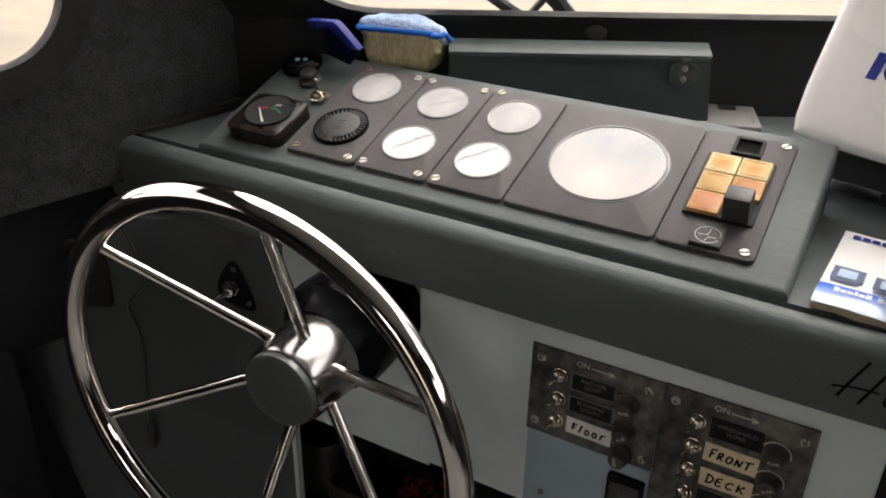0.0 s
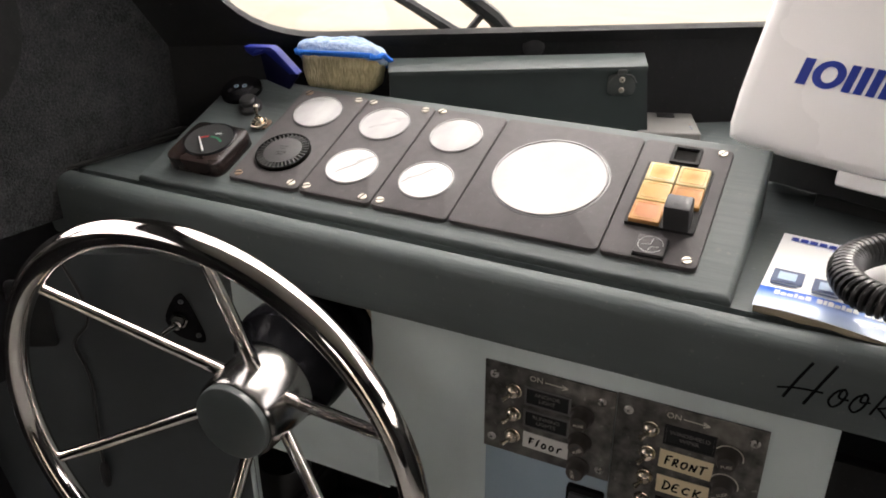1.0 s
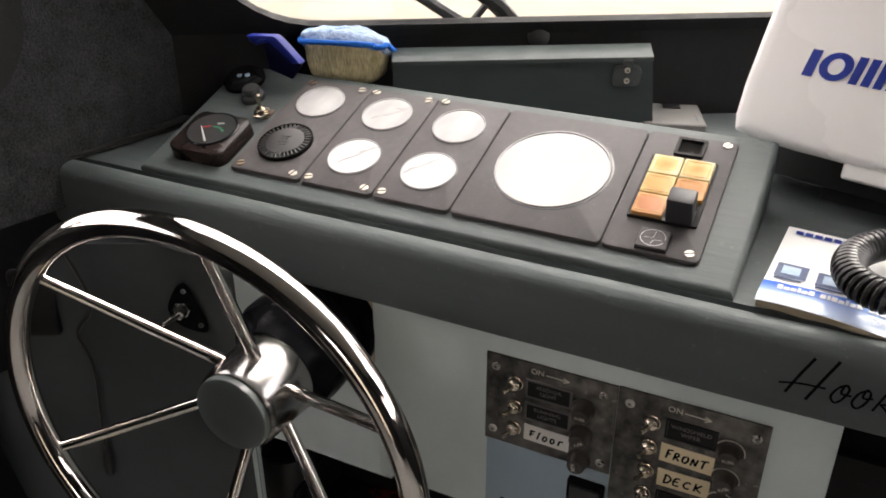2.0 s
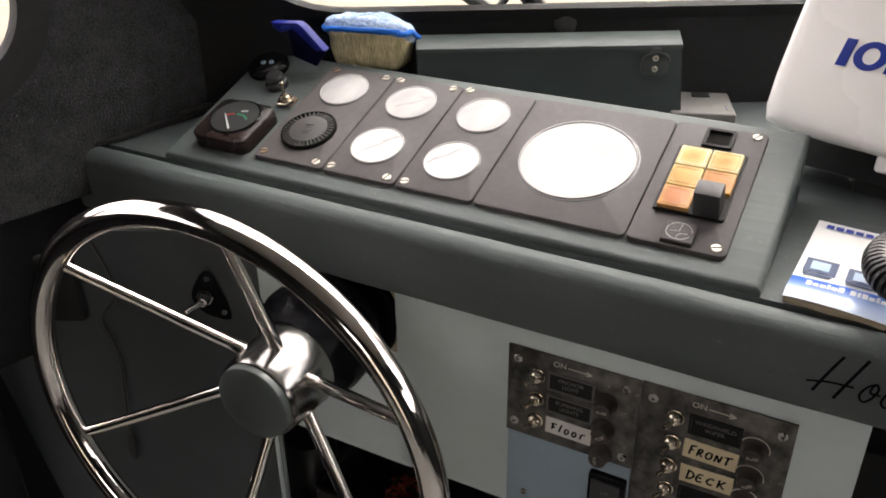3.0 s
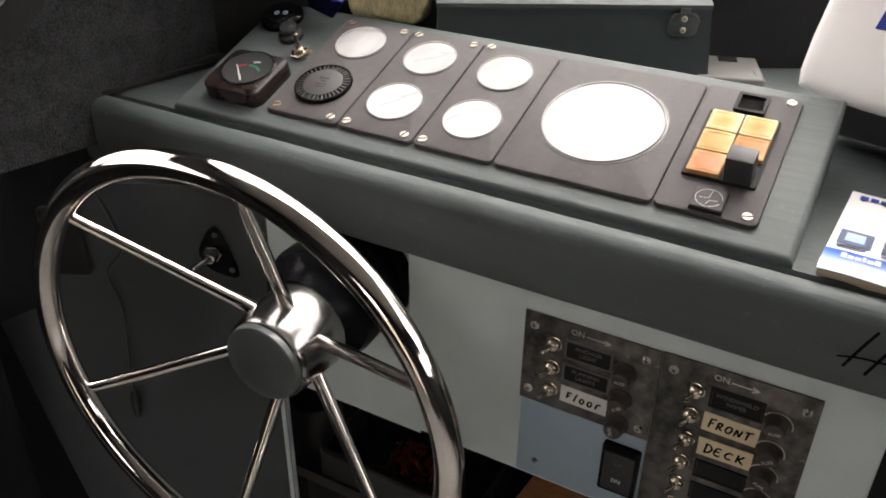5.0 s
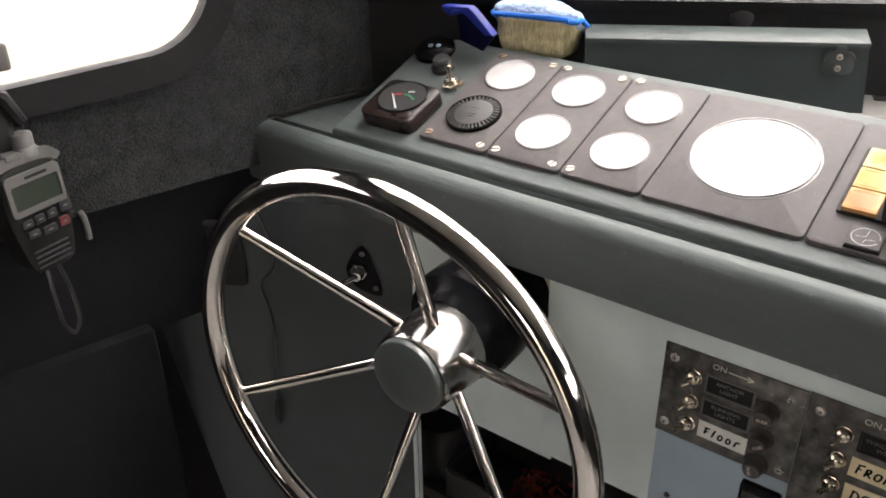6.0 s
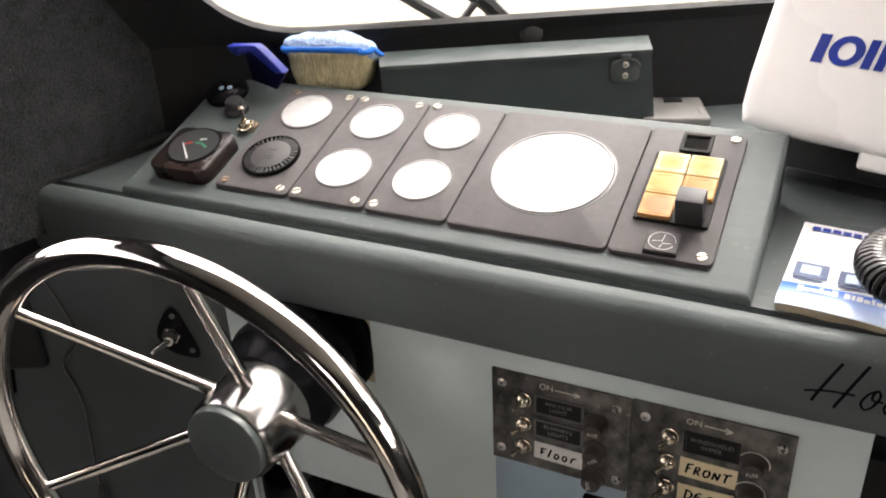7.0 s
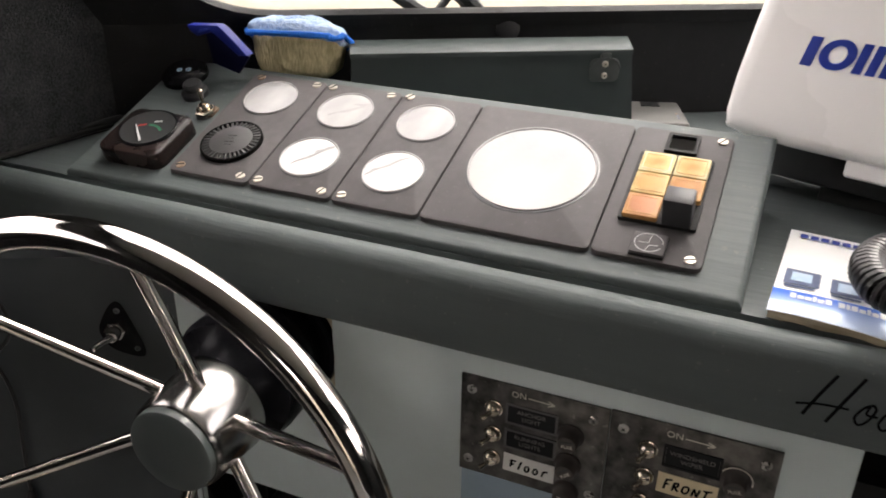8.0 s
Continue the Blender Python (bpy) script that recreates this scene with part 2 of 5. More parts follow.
GREY_PAINT = material("grey_green_paint", (0.083, 0.097, 0.097), (0.067, 0.079, 0.079), 0.55, grain=70, stretch=(0.10, 1, 1), bump=0.45, bump_scale=110, rough_var=0.15, spec=0.30, blotch=0.6, dust=0.09, dust_scale=150)
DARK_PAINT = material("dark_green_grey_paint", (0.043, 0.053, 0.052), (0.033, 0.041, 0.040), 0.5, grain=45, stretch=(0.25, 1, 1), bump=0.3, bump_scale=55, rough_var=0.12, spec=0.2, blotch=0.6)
NICKEL = material("nickel_screw", (0.50, 0.48, 0.45), (0.22, 0.21, 0.19), 0.28, 0.8, grain=300, bump=0.1)
VENT = material("grey_black_moulding", (0.026, 0.025, 0.025), (0.018, 0.0175, 0.0175), 0.55, grain=120, bump=0.1)
WHITE_PAINT = material("off_white_paint", (0.61, 0.69, 0.685), (0.51, 0.575, 0.57), 0.48, grain=22, bump=0.22, bump_scale=70, blotch=0.65)
# Pale side panel paint, with the shadow it stands in darkened into the colour.
SHADED_SIDE_PAINT = material("pale_paint_with_shade", (0.055, 0.063, 0.066), (0.042, 0.048, 0.050), 0.5, grain=20, bump=0.15, bump_scale=100, spec=0.3)
BLUE_PAINT = material("pale_blue_paint", (0.30, 0.38, 0.44), (0.26, 0.34, 0.40), 0.5, grain=25, bump=0.06)
CREAM = material("bare_cream_wood", (0.45, 0.40, 0.30), (0.30, 0.25, 0.17), 0.7, grain=60, bump=0.2)
CARPET = material("charcoal_carpet", (0.050, 0.0515, 0.0532), (0.0155, 0.0158, 0.0164), 0.95, grain=420, bump=1.0, bump_scale=500, blotch=0.35, spec=0.1)
BLACK_TRIM = material("black_rubber_trim", (0.015, 0.015, 0.0155), (0.010, 0.010, 0.0104), 0.62, spec=0.18, grain=80, bump=0.2, dust=0.04, dust_scale=260)
BLACK_GLOSS = material("glossy_black_plastic", (0.006, 0.006, 0.0068), (0.004, 0.004, 0.0046), 0.16, grain=30, bump=0.04, rough_var=0.06, spec=0.12)
MOUNT_BLACK = material("satin_black_plastic", (0.005, 0.005, 0.006), (0.0035, 0.0035, 0.0042), 0.22, grain=40, bump=0.30, bump_scale=60, rough_var=0.12, spec=0.05)
BLACK_MATT = material("matt_black_plastic", (0.022, 0.022, 0.023), (0.014, 0.014, 0.015), 0.5, grain=120, bump=0.12)
PLATE = material("dark_grey_textured_plate", (0.083, 0.077, 0.078), (0.060, 0.056, 0.057), 0.60, grain=120, bump=0.10, bump_scale=900, rough_var=0.10, spec=0.18, blotch=0.6, dust=0.10, dust_scale=420)
BEZEL = material("black_bezel", (0.02, 0.02, 0.021), None, 0.3, bump=0.0)
CHROME = material("polished_stainless", (0.74, 0.70, 0.66), (0.60, 0.56, 0.53), 0.085, 1.0, grain=30, bump=0.02, bump_scale=260, rough_var=0.04)
BRUSHED = material("brushed_stainless", (0.36, 0.35, 0.338), (0.25, 0.242, 0.232), 0.20, 1.0, grain=70, stretch=(1, 0.12, 1), bump=0.04, rough_var=0.05)
SCREW = material("bright_screw_metal", (0.54, 0.50, 0.43), (0.34, 0.31, 0.25), 0.45, 0.7, grain=300, bump=0.1)
DULL_METAL = material("dull_grey_latch_metal", (0.085, 0.09, 0.088), (0.05, 0.055, 0.052), 0.4, 0.5, grain=80, bump=0.1)
RUSTY = material("tarnished_screw", (0.30, 0.22, 0.16), (0.16, 0.10, 0.07), 0.5, 0.8, grain=300, bump=0.3)
BRASS = material("tarnished_brass", (0.62, 0.56, 0.46), (0.42, 0.36, 0.28), 0.24, 1.0, grain=200, bump=0.1)
WORN_METAL = material("stained_metal_plate", (0.165, 0.158, 0.146), (0.016, 0.0153, 0.0145), 0.40, 0.6, grain=70, bump=0.35, bump_scale=200, blotch=0.45, rough_var=0.2, soft=0.13, dust=0.25, dust_scale=170)
# Hazed gauge plastic; the sky's white reflection is painted into both base colours.
DIAL_GLARE = material("hazed_dial_with_sky_glare", (0.60, 0.592, 0.58), (0.32, 0.317, 0.315), 0.30, grain=45, stretch=(1, 0.4, 1), bump=0.25, bump_scale=70, blotch=0.9, spec=0.25, soft=0.09)
TACHO_GLARE = material("hazed_tacho_with_sky_glare", (0.52, 0.49, 0.463), (0.33, 0.342, 0.35), 0.34, grain=35, stretch=(1, 0.5, 1), bump=0.30, bump_scale=40, blotch=0.9, spec=0.18, soft=0.08)
SCALE_PRINT = material("bleached_print", (0.50, 0.485, 0.47), None, 0.36, bump=0.0, spec=0.12)
LIP = material("clear_lens_lip", (0.42, 0.41, 0.40), (0.30, 0.29, 0.285), 0.18, grain=90, bump=0.02, spec=0.5)
TRACE = material("faint_grey_print", (0.55, 0.55, 0.54), None, 0.4, bump=0.0)
AMBER = lens("amber_plastic", (0.34, 0.14, 0.018), (0.32, 0.13, 0.020), (0.42, 0.22, 0.06))
YELLOW = lens("pale_yellow_plastic", (0.40, 0.17, 0.022), (0.47, 0.31, 0.09), (0.53, 0.45, 0.24))
ORANGE = lens("faded_orange_plastic", (0.36, 0.135, 0.043), (0.35, 0.130, 0.043), (0.44, 0.23, 0.08))
GOLD = lens("faded_gold_plastic", (0.38, 0.215, 0.043), (0.37, 0.210, 0.046), (0.47, 0.35, 0.13))
HAZE = material("grey_haze_streak", (0.33, 0.325, 0.318), (0.24, 0.237, 0.233), 0.33, grain=120, bump=0.0, spec=0.38)
PIT = material("near_black_recess", (0.004, 0.0035, 0.003), None, 0.9, bump=0.1, spec=0.1)
KNOB_BLACK = material("worn_black_knob", (0.030, 0.029, 0.031), (0.018, 0.018, 0.019), 0.5, grain=80, bump=0.08, spec=0.4)
CLEAR = glass("clear_plastic", (0.93, 0.93, 0.93), 0.05)
PANE = glass("window_glass", (0.97, 0.98, 0.97), 0.0)
TERRY_BEIGE = material("beige_microfibre", (0.74, 0.66, 0.40), (0.36, 0.31, 0.17), 0.95, grain=300, stretch=(1.6, 1.6, 0.35), bump=1.0, bump_scale=360, spec=0.1)
TERRY_BLUE = material("pale_blue_terry", (0.50, 0.60, 0.72), (0.20, 0.29, 0.48), 0.95, grain=200, bump=1.0, bump_scale=330, spec=0.1)
PIPING = material("bright_blue_piping", (0.02, 0.16, 0.60), (0.015, 0.11, 0.45), 0.8, grain=300, bump=0.6, spec=0.2)
BLUE_PLASTIC = material("blue_plastic", (0.007, 0.016, 0.19), (0.005, 0.011, 0.14), 0.5, bump=0.05, spec=0.2)
WHITE_PLASTIC = material("glossy_white_plastic", (0.88, 0.865, 0.845), (0.85, 0.835, 0.815), 0.28, grain=6, bump=0.02, rough_var=0.05)
# Darker copy of the blue plastic, with the blade's shadow in the colour.
SHADOW_BLUE = material("blue_plastic_in_painted_shadow", (0.002, 0.003, 0.030), (0.0015, 0.002, 0.020), 0.6, bump=0.05, spec=0.1)
LOGO_BLUE = material("blue_print", (0.008, 0.03, 0.28), (0.006, 0.022, 0.22), 0.4, bump=0.0)
PAPER = material("glossy_white_paper", (0.80, 0.80, 0.79), (0.74, 0.74, 0.72), 0.3, grain=15, bump=0.03)
PAGES = material("cream_page_edges", (0.50, 0.43, 0.32), (0.28, 0.23, 0.16), 0.8, grain=200, stretch=(0.1, 1, 6), bump=0.4)
def faded(name, front, rear):
    """Print that fades across a sheet from its front edge to its rear edge."""
    mt = material(name, rear, None, 0.3, grain=15, bump=0.0)
    nt = mt.node_tree
    co, sep, ramp = nt.nodes.new("ShaderNodeTexCoord"), nt.nodes.new("ShaderNodeSeparateXYZ"), nt.nodes.new("ShaderNodeValToRGB")
    nt.links.new(co.outputs["Generated"], sep.inputs[0])
    nt.links.new(sep.outputs["Y"], ramp.inputs[0])
    els = ramp.color_ramp.elements
    els[0].position, els[0].color = 0.20, (*front, 1)
    els[1].position, els[1].color = 0.85, (*rear, 1)
    nt.links.new(ramp.outputs[0], nt.nodes["Principled BSDF"].inputs["Base Color"])
    return mt


BAND_FADE = faded("fading_blue_cover_band", (0.55, 0.66, 0.82), (0.030, 0.12, 0.52))
INK_GREY = material("grey_blue_print", (0.12, 0.15, 0.24), (0.07, 0.09, 0.16), 0.35, grain=120, bump=0.0)
INK_SKY = material("sky_blue_print", (0.28, 0.42, 0.60), (0.5, 0.6, 0.7), 0.35, grain=120, bump=0.0)
INK_WHITE = material("white_print", (0.80, 0.80, 0.80), None, 0.5, bump=0.0)
INK_DIM = material("dim_grey_print", (0.16, 0.15, 0.14), None, 0.5, bump=0.0)
INK_BLACK = material("black_marker", (0.006, 0.006, 0.007), None, 0.85, bump=0.0, spec=0.05)
# White plastic darkened to grey, so that the colour carries its shade.
DIMMED_WHITE = material("white_plastic_dimmed_by_shade", (0.14, 0.136, 0.13), (0.11, 0.107, 0.10), 0.55, grain=20, bump=0.03, spec=0.3)
TAPE = material("yellowed_label_tape", (0.80, 0.69, 0.47), (0.64, 0.53, 0.33), 0.6, grain=50, bump=0.1)
LABEL_WHITE = material("white_paper_label", (0.66, 0.65, 0.62), (0.55, 0.54, 0.51), 0.6, grain=60, bump=0.1)
TAG = material("black_engraved_tag", (0.007, 0.007, 0.008), None, 0.45, bump=0.03, spec=0.2)
FUSE_BROWN = material("brown_black_bakelite", (0.050, 0.040, 0.034), (0.026, 0.021, 0.018), 0.55, grain=60, bump=0.1)
CORD = material("black_coil_cord", (0.012, 0.0115, 0.011), (0.007, 0.0068, 0.0066), 0.32, grain=90, bump=0.08, spec=0.5)
BROWN_CASE = material("dark_brown_case", (0.014, 0.0080, 0.0068), (0.006, 0.0055, 0.0052), 0.26, grain=50, bump=0.06, blotch=0.7, spec=0.35)
RED = material("red_print", (0.55, 0.02, 0.015), None, 0.4, bump=0.0)
GREEN = material("green_print", (0.02, 0.22, 0.10), None, 0.4, bump=0.0)
SCREEN = material("olive_screen", (0.026, 0.032, 0.025), (0.021, 0.026, 0.020), 0.2, bump=0.0, spec=0.3)
KEY_GREY = material("dark_grey_keys", (0.022, 0.022, 0.024), (0.015, 0.015, 0.016), 0.45, bump=0.05, spec=0.3)
FADED_RED = material("faded_red_plastic", (0.12, 0.030, 0.026), (0.09, 0.022, 0.02), 0.5, bump=0.02, spec=0.3)
RADIO_GREY = material("worn_dark_grey_plastic", (0.010, 0.0098, 0.0100), (0.007, 0.0068, 0.0070), 0.5, grain=60, bump=0.1, spec=0.15)
SILVER_PLASTIC = material("silver_grey_plastic", (0.105, 0.101, 0.099), (0.075, 0.073, 0.072), 0.45, grain=60, bump=0.05)
ENGRAVED = material("cream_engraving", (0.62, 0.58, 0.50), None, 0.6, bump=0.0)
LOWER_HULL = material("dark_vinyl_lining", (0.0125, 0.0125, 0.0138), (0.009, 0.009, 0.010), 0.75, grain=60, bump=0.2, spec=0.06)
WATER = material("pale_rippled_water", (0.21, 0.185, 0.135), (0.135, 0.12, 0.088), 0.6, grain=3.0, stretch=(0.5, 1, 1), bump=0.6, bump_scale=4, spec=0.12)
WOOD = material("varnished_brown_wood", (0.36, 0.17, 0.05), (0.22, 0.09, 0.025), 0.4, grain=30, stretch=(1, 8, 8), bump=0.1)
# Greys of the unseen ceiling and floor, chosen for the light they bounce.
HEADLINER = material("pale_grey_headliner", (0.36, 0.36, 0.35), (0.30, 0.30, 0.29), 0.9, grain=200, bump=0.4)
DECK = material("pale_grey_deck_paint", (0.36, 0.36, 0.35), (0.28, 0.28, 0.27), 0.7, grain=30, bump=0.2)
BIN = material("smoky_bin_plastic", (0.034, 0.034, 0.034), (0.020, 0.020, 0.020), 0.35, grain=30, bump=0.03)
NET = material("orange_red_netting", (0.36, 0.055, 0.016), (0.12, 0.014, 0.005), 0.7, grain=100, bump=0.3)

# ---- the cabin ----
TURN_W = radians(30.5)                                  # the windscreen runs forward to starboard
WS_D = Vector((math.cos(TURN_W), math.sin(TURN_W), 0))
WS = frame_of((-0.3152, 1.1678, 0), WS_D, (0, 0, 1))       # x along the screen, y up, z aft
SIDE_D = Vector((-0.2607, -0.9654, 0))
SIDE = frame_of((-0.76, 0.765, 0), -SIDE_D, (0, 0, 1))   # x forward along the hull side, y up, z inboard
Z_SHELF = 1.197

# water to the horizon
bm = B()
add(bm, [(-2500, -2500, -0.9), (2500, -2500, -0.9), (2500, 2500, -0.9), (-2500, 2500, -0.9)], [(0, 1, 2, 3)])
setting("water", bm, WATER, "pale sandy rippled water around the boat", "water", smooth=False)

# floor, out of view, its pale grey added as bounce from below
bm = B()
prism(bm, [(-1.40, -1.64), (2.60, -1.64), (1.95, 0.80), (1.50, 1.17), (0.60, 1.69), (-0.30, 1.17), (-0.75, 0.80)], -0.05, 0.0)
setting("floor", bm, DECK, "unseen cabin floor, pale grey to bounce light upward", "floor", smooth=False)
# ceiling, out of view, added to close the cabin and reflect light down
bm = B()
prism(bm, [(-1.9, -2.0), (3.1, -2.0), (3.1, -0.28), (2.6, 0.045), (0.60, 1.225), (-1.4, 0.045), (-1.9, -0.28)], 2.25, 2.30)
setting("ceiling", bm, HEADLINER, "unseen pale grey ceiling, added to bounce light and show in chrome", "ceiling", smooth=False)

# hull side with its window
bm = B()
side_hole = [(x, y + 0.035 * (x + 0.2)) for x, y in rounded(1.405, 0.405, 0.100, 8, -0.715, 1.480)]
holed(bm, [(-2.45, 1.143), (0.24, 1.143), (0.24, 1.30), (-0.40, 2.26), (-2.45, 2.26)], side_hole, -0.05, 0.0, SIDE)
setting("wall_port", bm, CARPET, "cabin side lined with charcoal carpet", "wall", smooth=False)
bm = B()
box(bm, (-2.45, 0.955, -0.06), (0.24, 1.16, -0.02), SIDE)
setting("wall_port_band", bm, LOWER_HULL, "recessed black band along the cabin side", "wall", smooth=False)
bm = B()
box(bm, (-2.45, 0.0, -0.07), (-0.165, 0.967, -0.002), SIDE, 0.006)
setting("wall_port_lower", bm, LOWER_HULL, "lower cabin side lined with dark vinyl", "wall")
bm = B()
box(bm, (-2.45, 0.0, -0.19), (0.22, 1.10, -0.15), SIDE)
setting("wall_port_hull", bm, LOWER_HULL, "dark hull side behind the console", "wall", smooth=False)

bm = B()
ring_out = [(x, y + 0.035 * (x + 0.2)) for x, y in rounded(1.422, 0.422, 0.108, 10, -0.715, 1.480)]
ring_in = [(x, y + 0.035 * (x + 0.2)) for x, y in rounded(1.356, 0.356, 0.078, 10, -0.715, 1.480)]
holed(bm, ring_out, ring_in, -0.006, 0.014, SIDE)
bmesh.ops.remove_doubles(bm, verts=bm.verts, dist=1e-5)
win1 = tagged(part("window_1", bm, BLACK_TRIM), "side window in a wide black rubber frame", "window", kind="structure")
bm = B()
prism(bm, [(x, y + 0.035 * (x + 0.2)) for x, y in rounded(1.38, 0.38, 0.09, 10, -0.715, 1.480)], -0.002, 0.002, SIDE)
pane = part("pane", bm, PANE, win1, "clear glass")
pane.visible_shadow = False

# windscreen: an upright black sill, and glass that leans aft over the helm
LEAN = radians(24)


def rounded_poly(pts, rs, seg=8):
    """An outline with its corners rounded off."""
    out, n = [], len(pts)
    for i in range(n):
        a, b, c = Vector(pts[i - 1]), Vector(pts[i]), Vector(pts[(i + 1) % n])
        r = rs[i] if isinstance(rs, (list, tuple)) else rs
        p, q = b + (a - b).normalized() * r, b + (c - b).normalized() * r
        for k in range(seg + 1):
            t = k / seg
            w = p * (1 - t) ** 2 + b * 2 * t * (1 - t) + q * t * t
            out.append((w.x, w.y))
    return out


for n, (mirror, tag_) in enumerate(((1, ""), (-1, "_starboard"))):
    x0 = -0.3152 if mirror > 0 else 1.5152
    d = Vector((WS_D.x, WS_D.y * mirror, 0))
    aft = Vector((WS_D.y * mirror, -WS_D.x, 0))
    up = Vector((0, 0, 1)) * math.cos(LEAN) + aft * math.sin(LEAN)
    LOW = frame_of((x0, 1.1678, 0), d, (0, 0, 1))
    GL = frame_of((x0, 1.1678, 1.314), d, up)
    sg = lambda pts: [(x * mirror, y) for x, y in pts][::mirror]
    bm = B()
    prism(bm, sg([(-0.52, 0.0), (1.045, 0.0), (1.045, 1.314), (-0.52, 1.314)]), -0.045, 0.0, LOW)
    setting("wall_windscreen" + tag_, bm, BLACK_TRIM, "black sill under the windscreen", "wall", smooth=False)
    bm = B()
    hole = [(-0.375, 0.010), (0.985, 0.010), (0.81, 0.96), (-0.735, 0.96)]
    holed(bm, sg([(-0.62, 0.0), (1.045, 0.0), (0.80, 1.04), (-0.92, 1.04)]), sg(rounded_poly(hole, (0.10, 0.06, 0.06, 0.06))), -0.006, 0.0, GL)
    setting("windscreen_frame" + tag_, bm, BLACK_TRIM, "black frame round the leaning windscreen", "wall", smooth=False)
    bm = B()
    big = [(-0.393, -0.004), (1.001, -0.004), (0.826, 0.975), (-0.757, 0.975)]
    small = [(-0.372, 0.013), (0.982, 0.013), (0.807, 0.957), (-0.731, 0.957)]
    holed(bm, sg(rounded_poly(big, (0.11, 0.07, 0.07, 0.07))), sg(rounded_poly(small, (0.10, 0.06, 0.06, 0.06))), -0.008, 0.005, GL)
    win = tagged(part("window_%d" % (n + 2), bm, BLACK_TRIM), "leaning windscreen in a black rubber gasket", "window", kind="structure")
    bm = B()
    prism(bm, sg(rounded_poly([(-0.383, 0.003), (0.992, 0.003), (0.816, 0.967), (-0.745, 0.967)], 0.09)), -0.007, -0.003, GL)
    pane = part("pane", bm, PANE, win, "clear glass")
    pane.visible_shadow = False

# starboard side and the aft bulkhead: both unseen, added to shape the light
SIDE2 = frame_of((2 * 0.60 + 0.76, 0.765, 0), (-SIDE_D.x, SIDE_D.y, 0), (0, 0, 1))
bm = B()
flip = lambda pts: [(-x, y) for x, y in pts][::-1]
holed(bm, [(-0.24, 0.0), (2.45, 0.0), (2.45, 2.26), (0.40, 2.26), (-0.24, 1.30)], flip(side_hole), -0.05, 0.0, SIDE2)
setting("wall_starboard", bm, CARPET, "unseen starboard cabin side in charcoal carpet, added to shape the light", "wall", smooth=False)
bm = B()
holed(bm, flip(ring_out), flip(ring_in), -0.006, 0.014, SIDE2)
win4 = tagged(part("window_4", bm, BLACK_TRIM), "unseen starboard side window, added to let in fill light", "window", kind="structure")
bm = B()
prism(bm, flip([(x, y + 0.035 * (x + 0.2)) for x, y in rounded(1.38, 0.38, 0.09, 10, -0.715, 1.480)]), -0.002, 0.002, SIDE2)
pane = part("pane", bm, PANE, win4, "clear glass")
pane.visible_shadow = False
AFT = frame_of((0.6, -1.6, 0), (-1, 0, 0), (0, 0, 1))
# The doorway's width sets how much fill reaches the console from behind.
bm = B()
holed(bm, [(-2.02, 0.0), (2.02, 0.0), (2.02, 2.26), (-2.02, 2.26)], rounded(0.44, 1.40, 0.05, 4, 0.40, 0.80), -0.05, 0.0, AFT)
setting("wall_aft", bm, CARPET, "unseen aft bulkhead, added with a doorway sized for fill light", "wall", smooth=False)

# wiper outside the screen
wiper = thing("windscreen_wiper", WS @ Vector((-0.06, 1.31, -0.05)), "black windscreen wiper parked outside the glass", "wiper")
OUT = frame_of(WS @ Vector((0, 1.314, -0.05)), WS_D, Vector((0, 0, 1)) * math.cos(LEAN) + Vector((WS_D.y, -WS_D.x, 0)) * math.sin(LEAN))
bm = B()
tube(bm, [OUT @ Vector(p) for p in ((-0.030, -0.01, 0), (-0.055, 0.022, 0), (-0.115, 0.075, 0), (-0.35, 0.26, 0.01))], [0.012, 0.011, 0.009, 0.007], 8)
part("arm", bm, RADIO_GREY, wiper, "dark grey wiper arm")
bm = B()
tube(bm, [OUT @ Vector(p) for p in ((-0.085, -0.005, 0.012), (-0.11, 0.012, 0.012), (-0.16, 0.050, 0.012), (-0.40, 0.23, 0.015))], [0.008, 0.008, 0.007, 0.006], 8)
part("blade", bm, BLACK_MATT, wiper, "black wiper blade")
bm = B()
tube(bm, [OUT @ Vector(p) for p in ((-0.070, 0.030, 0.004), (-0.088, 0.008, 0.010))], 0.005, 8)
part("link", bm, BLACK_MATT, wiper)

# ---- helm console ----
X0, X1 = -0.83, 1.0
console = thing("helm_console", (0.0, 0.9, 0.0), "grey-green painted wooden helm console with a rounded lip", "console")
bm = B()
prof = [(1.75, 1.180), (1.75, Z_SHELF), (0.81, Z_SHELF), (0.7945, Z_SHELF), (0.7935, Z_SHELF - 0.006), (0.7880, Z_SHELF - 0.006), (0.7868, Z_SHELF - 0.001), (0.7852, Z_SHELF), (0.7815, Z_SHELF)]
for k in range(1, 7):
    a = radians(90 - 15 * k)
    prof.append((0.781 - 0.016 * math.cos(a), Z_SHELF - 0.016 + 0.016 * math.sin(a)))
prof += [(0.765, 1.178), (0.765, 1.165), (0.765, 1.145), (0.7655, 1.125), (0.768, 1.1205), (0.785, 1.1205), (0.786, 1.165), (0.81, 1.18)]
xs = list(np.linspace(X0, X1, 60))
rows_ = [[bm.verts.new((x, min(y, 1.158 + 0.589 * min(x + 0.3152, 1.5152 - x)) + 0.0012 * noise.noise((x * 6, y * 5, z * 5)), z + 0.0008 * noise.noise((x * 7 + 9, y * 3, z * 3)))) for y, z in prof] for x in xs]
for a, b in zip(rows_, rows_[1:]):
    for i in range(len(prof)):
        j = (i + 1) % len(prof)
        bm.faces.new((a[i], a[j], b[j], b[i]))
bm.faces.new(rows_[0])
bm.faces.new(rows_[-1][::-1])
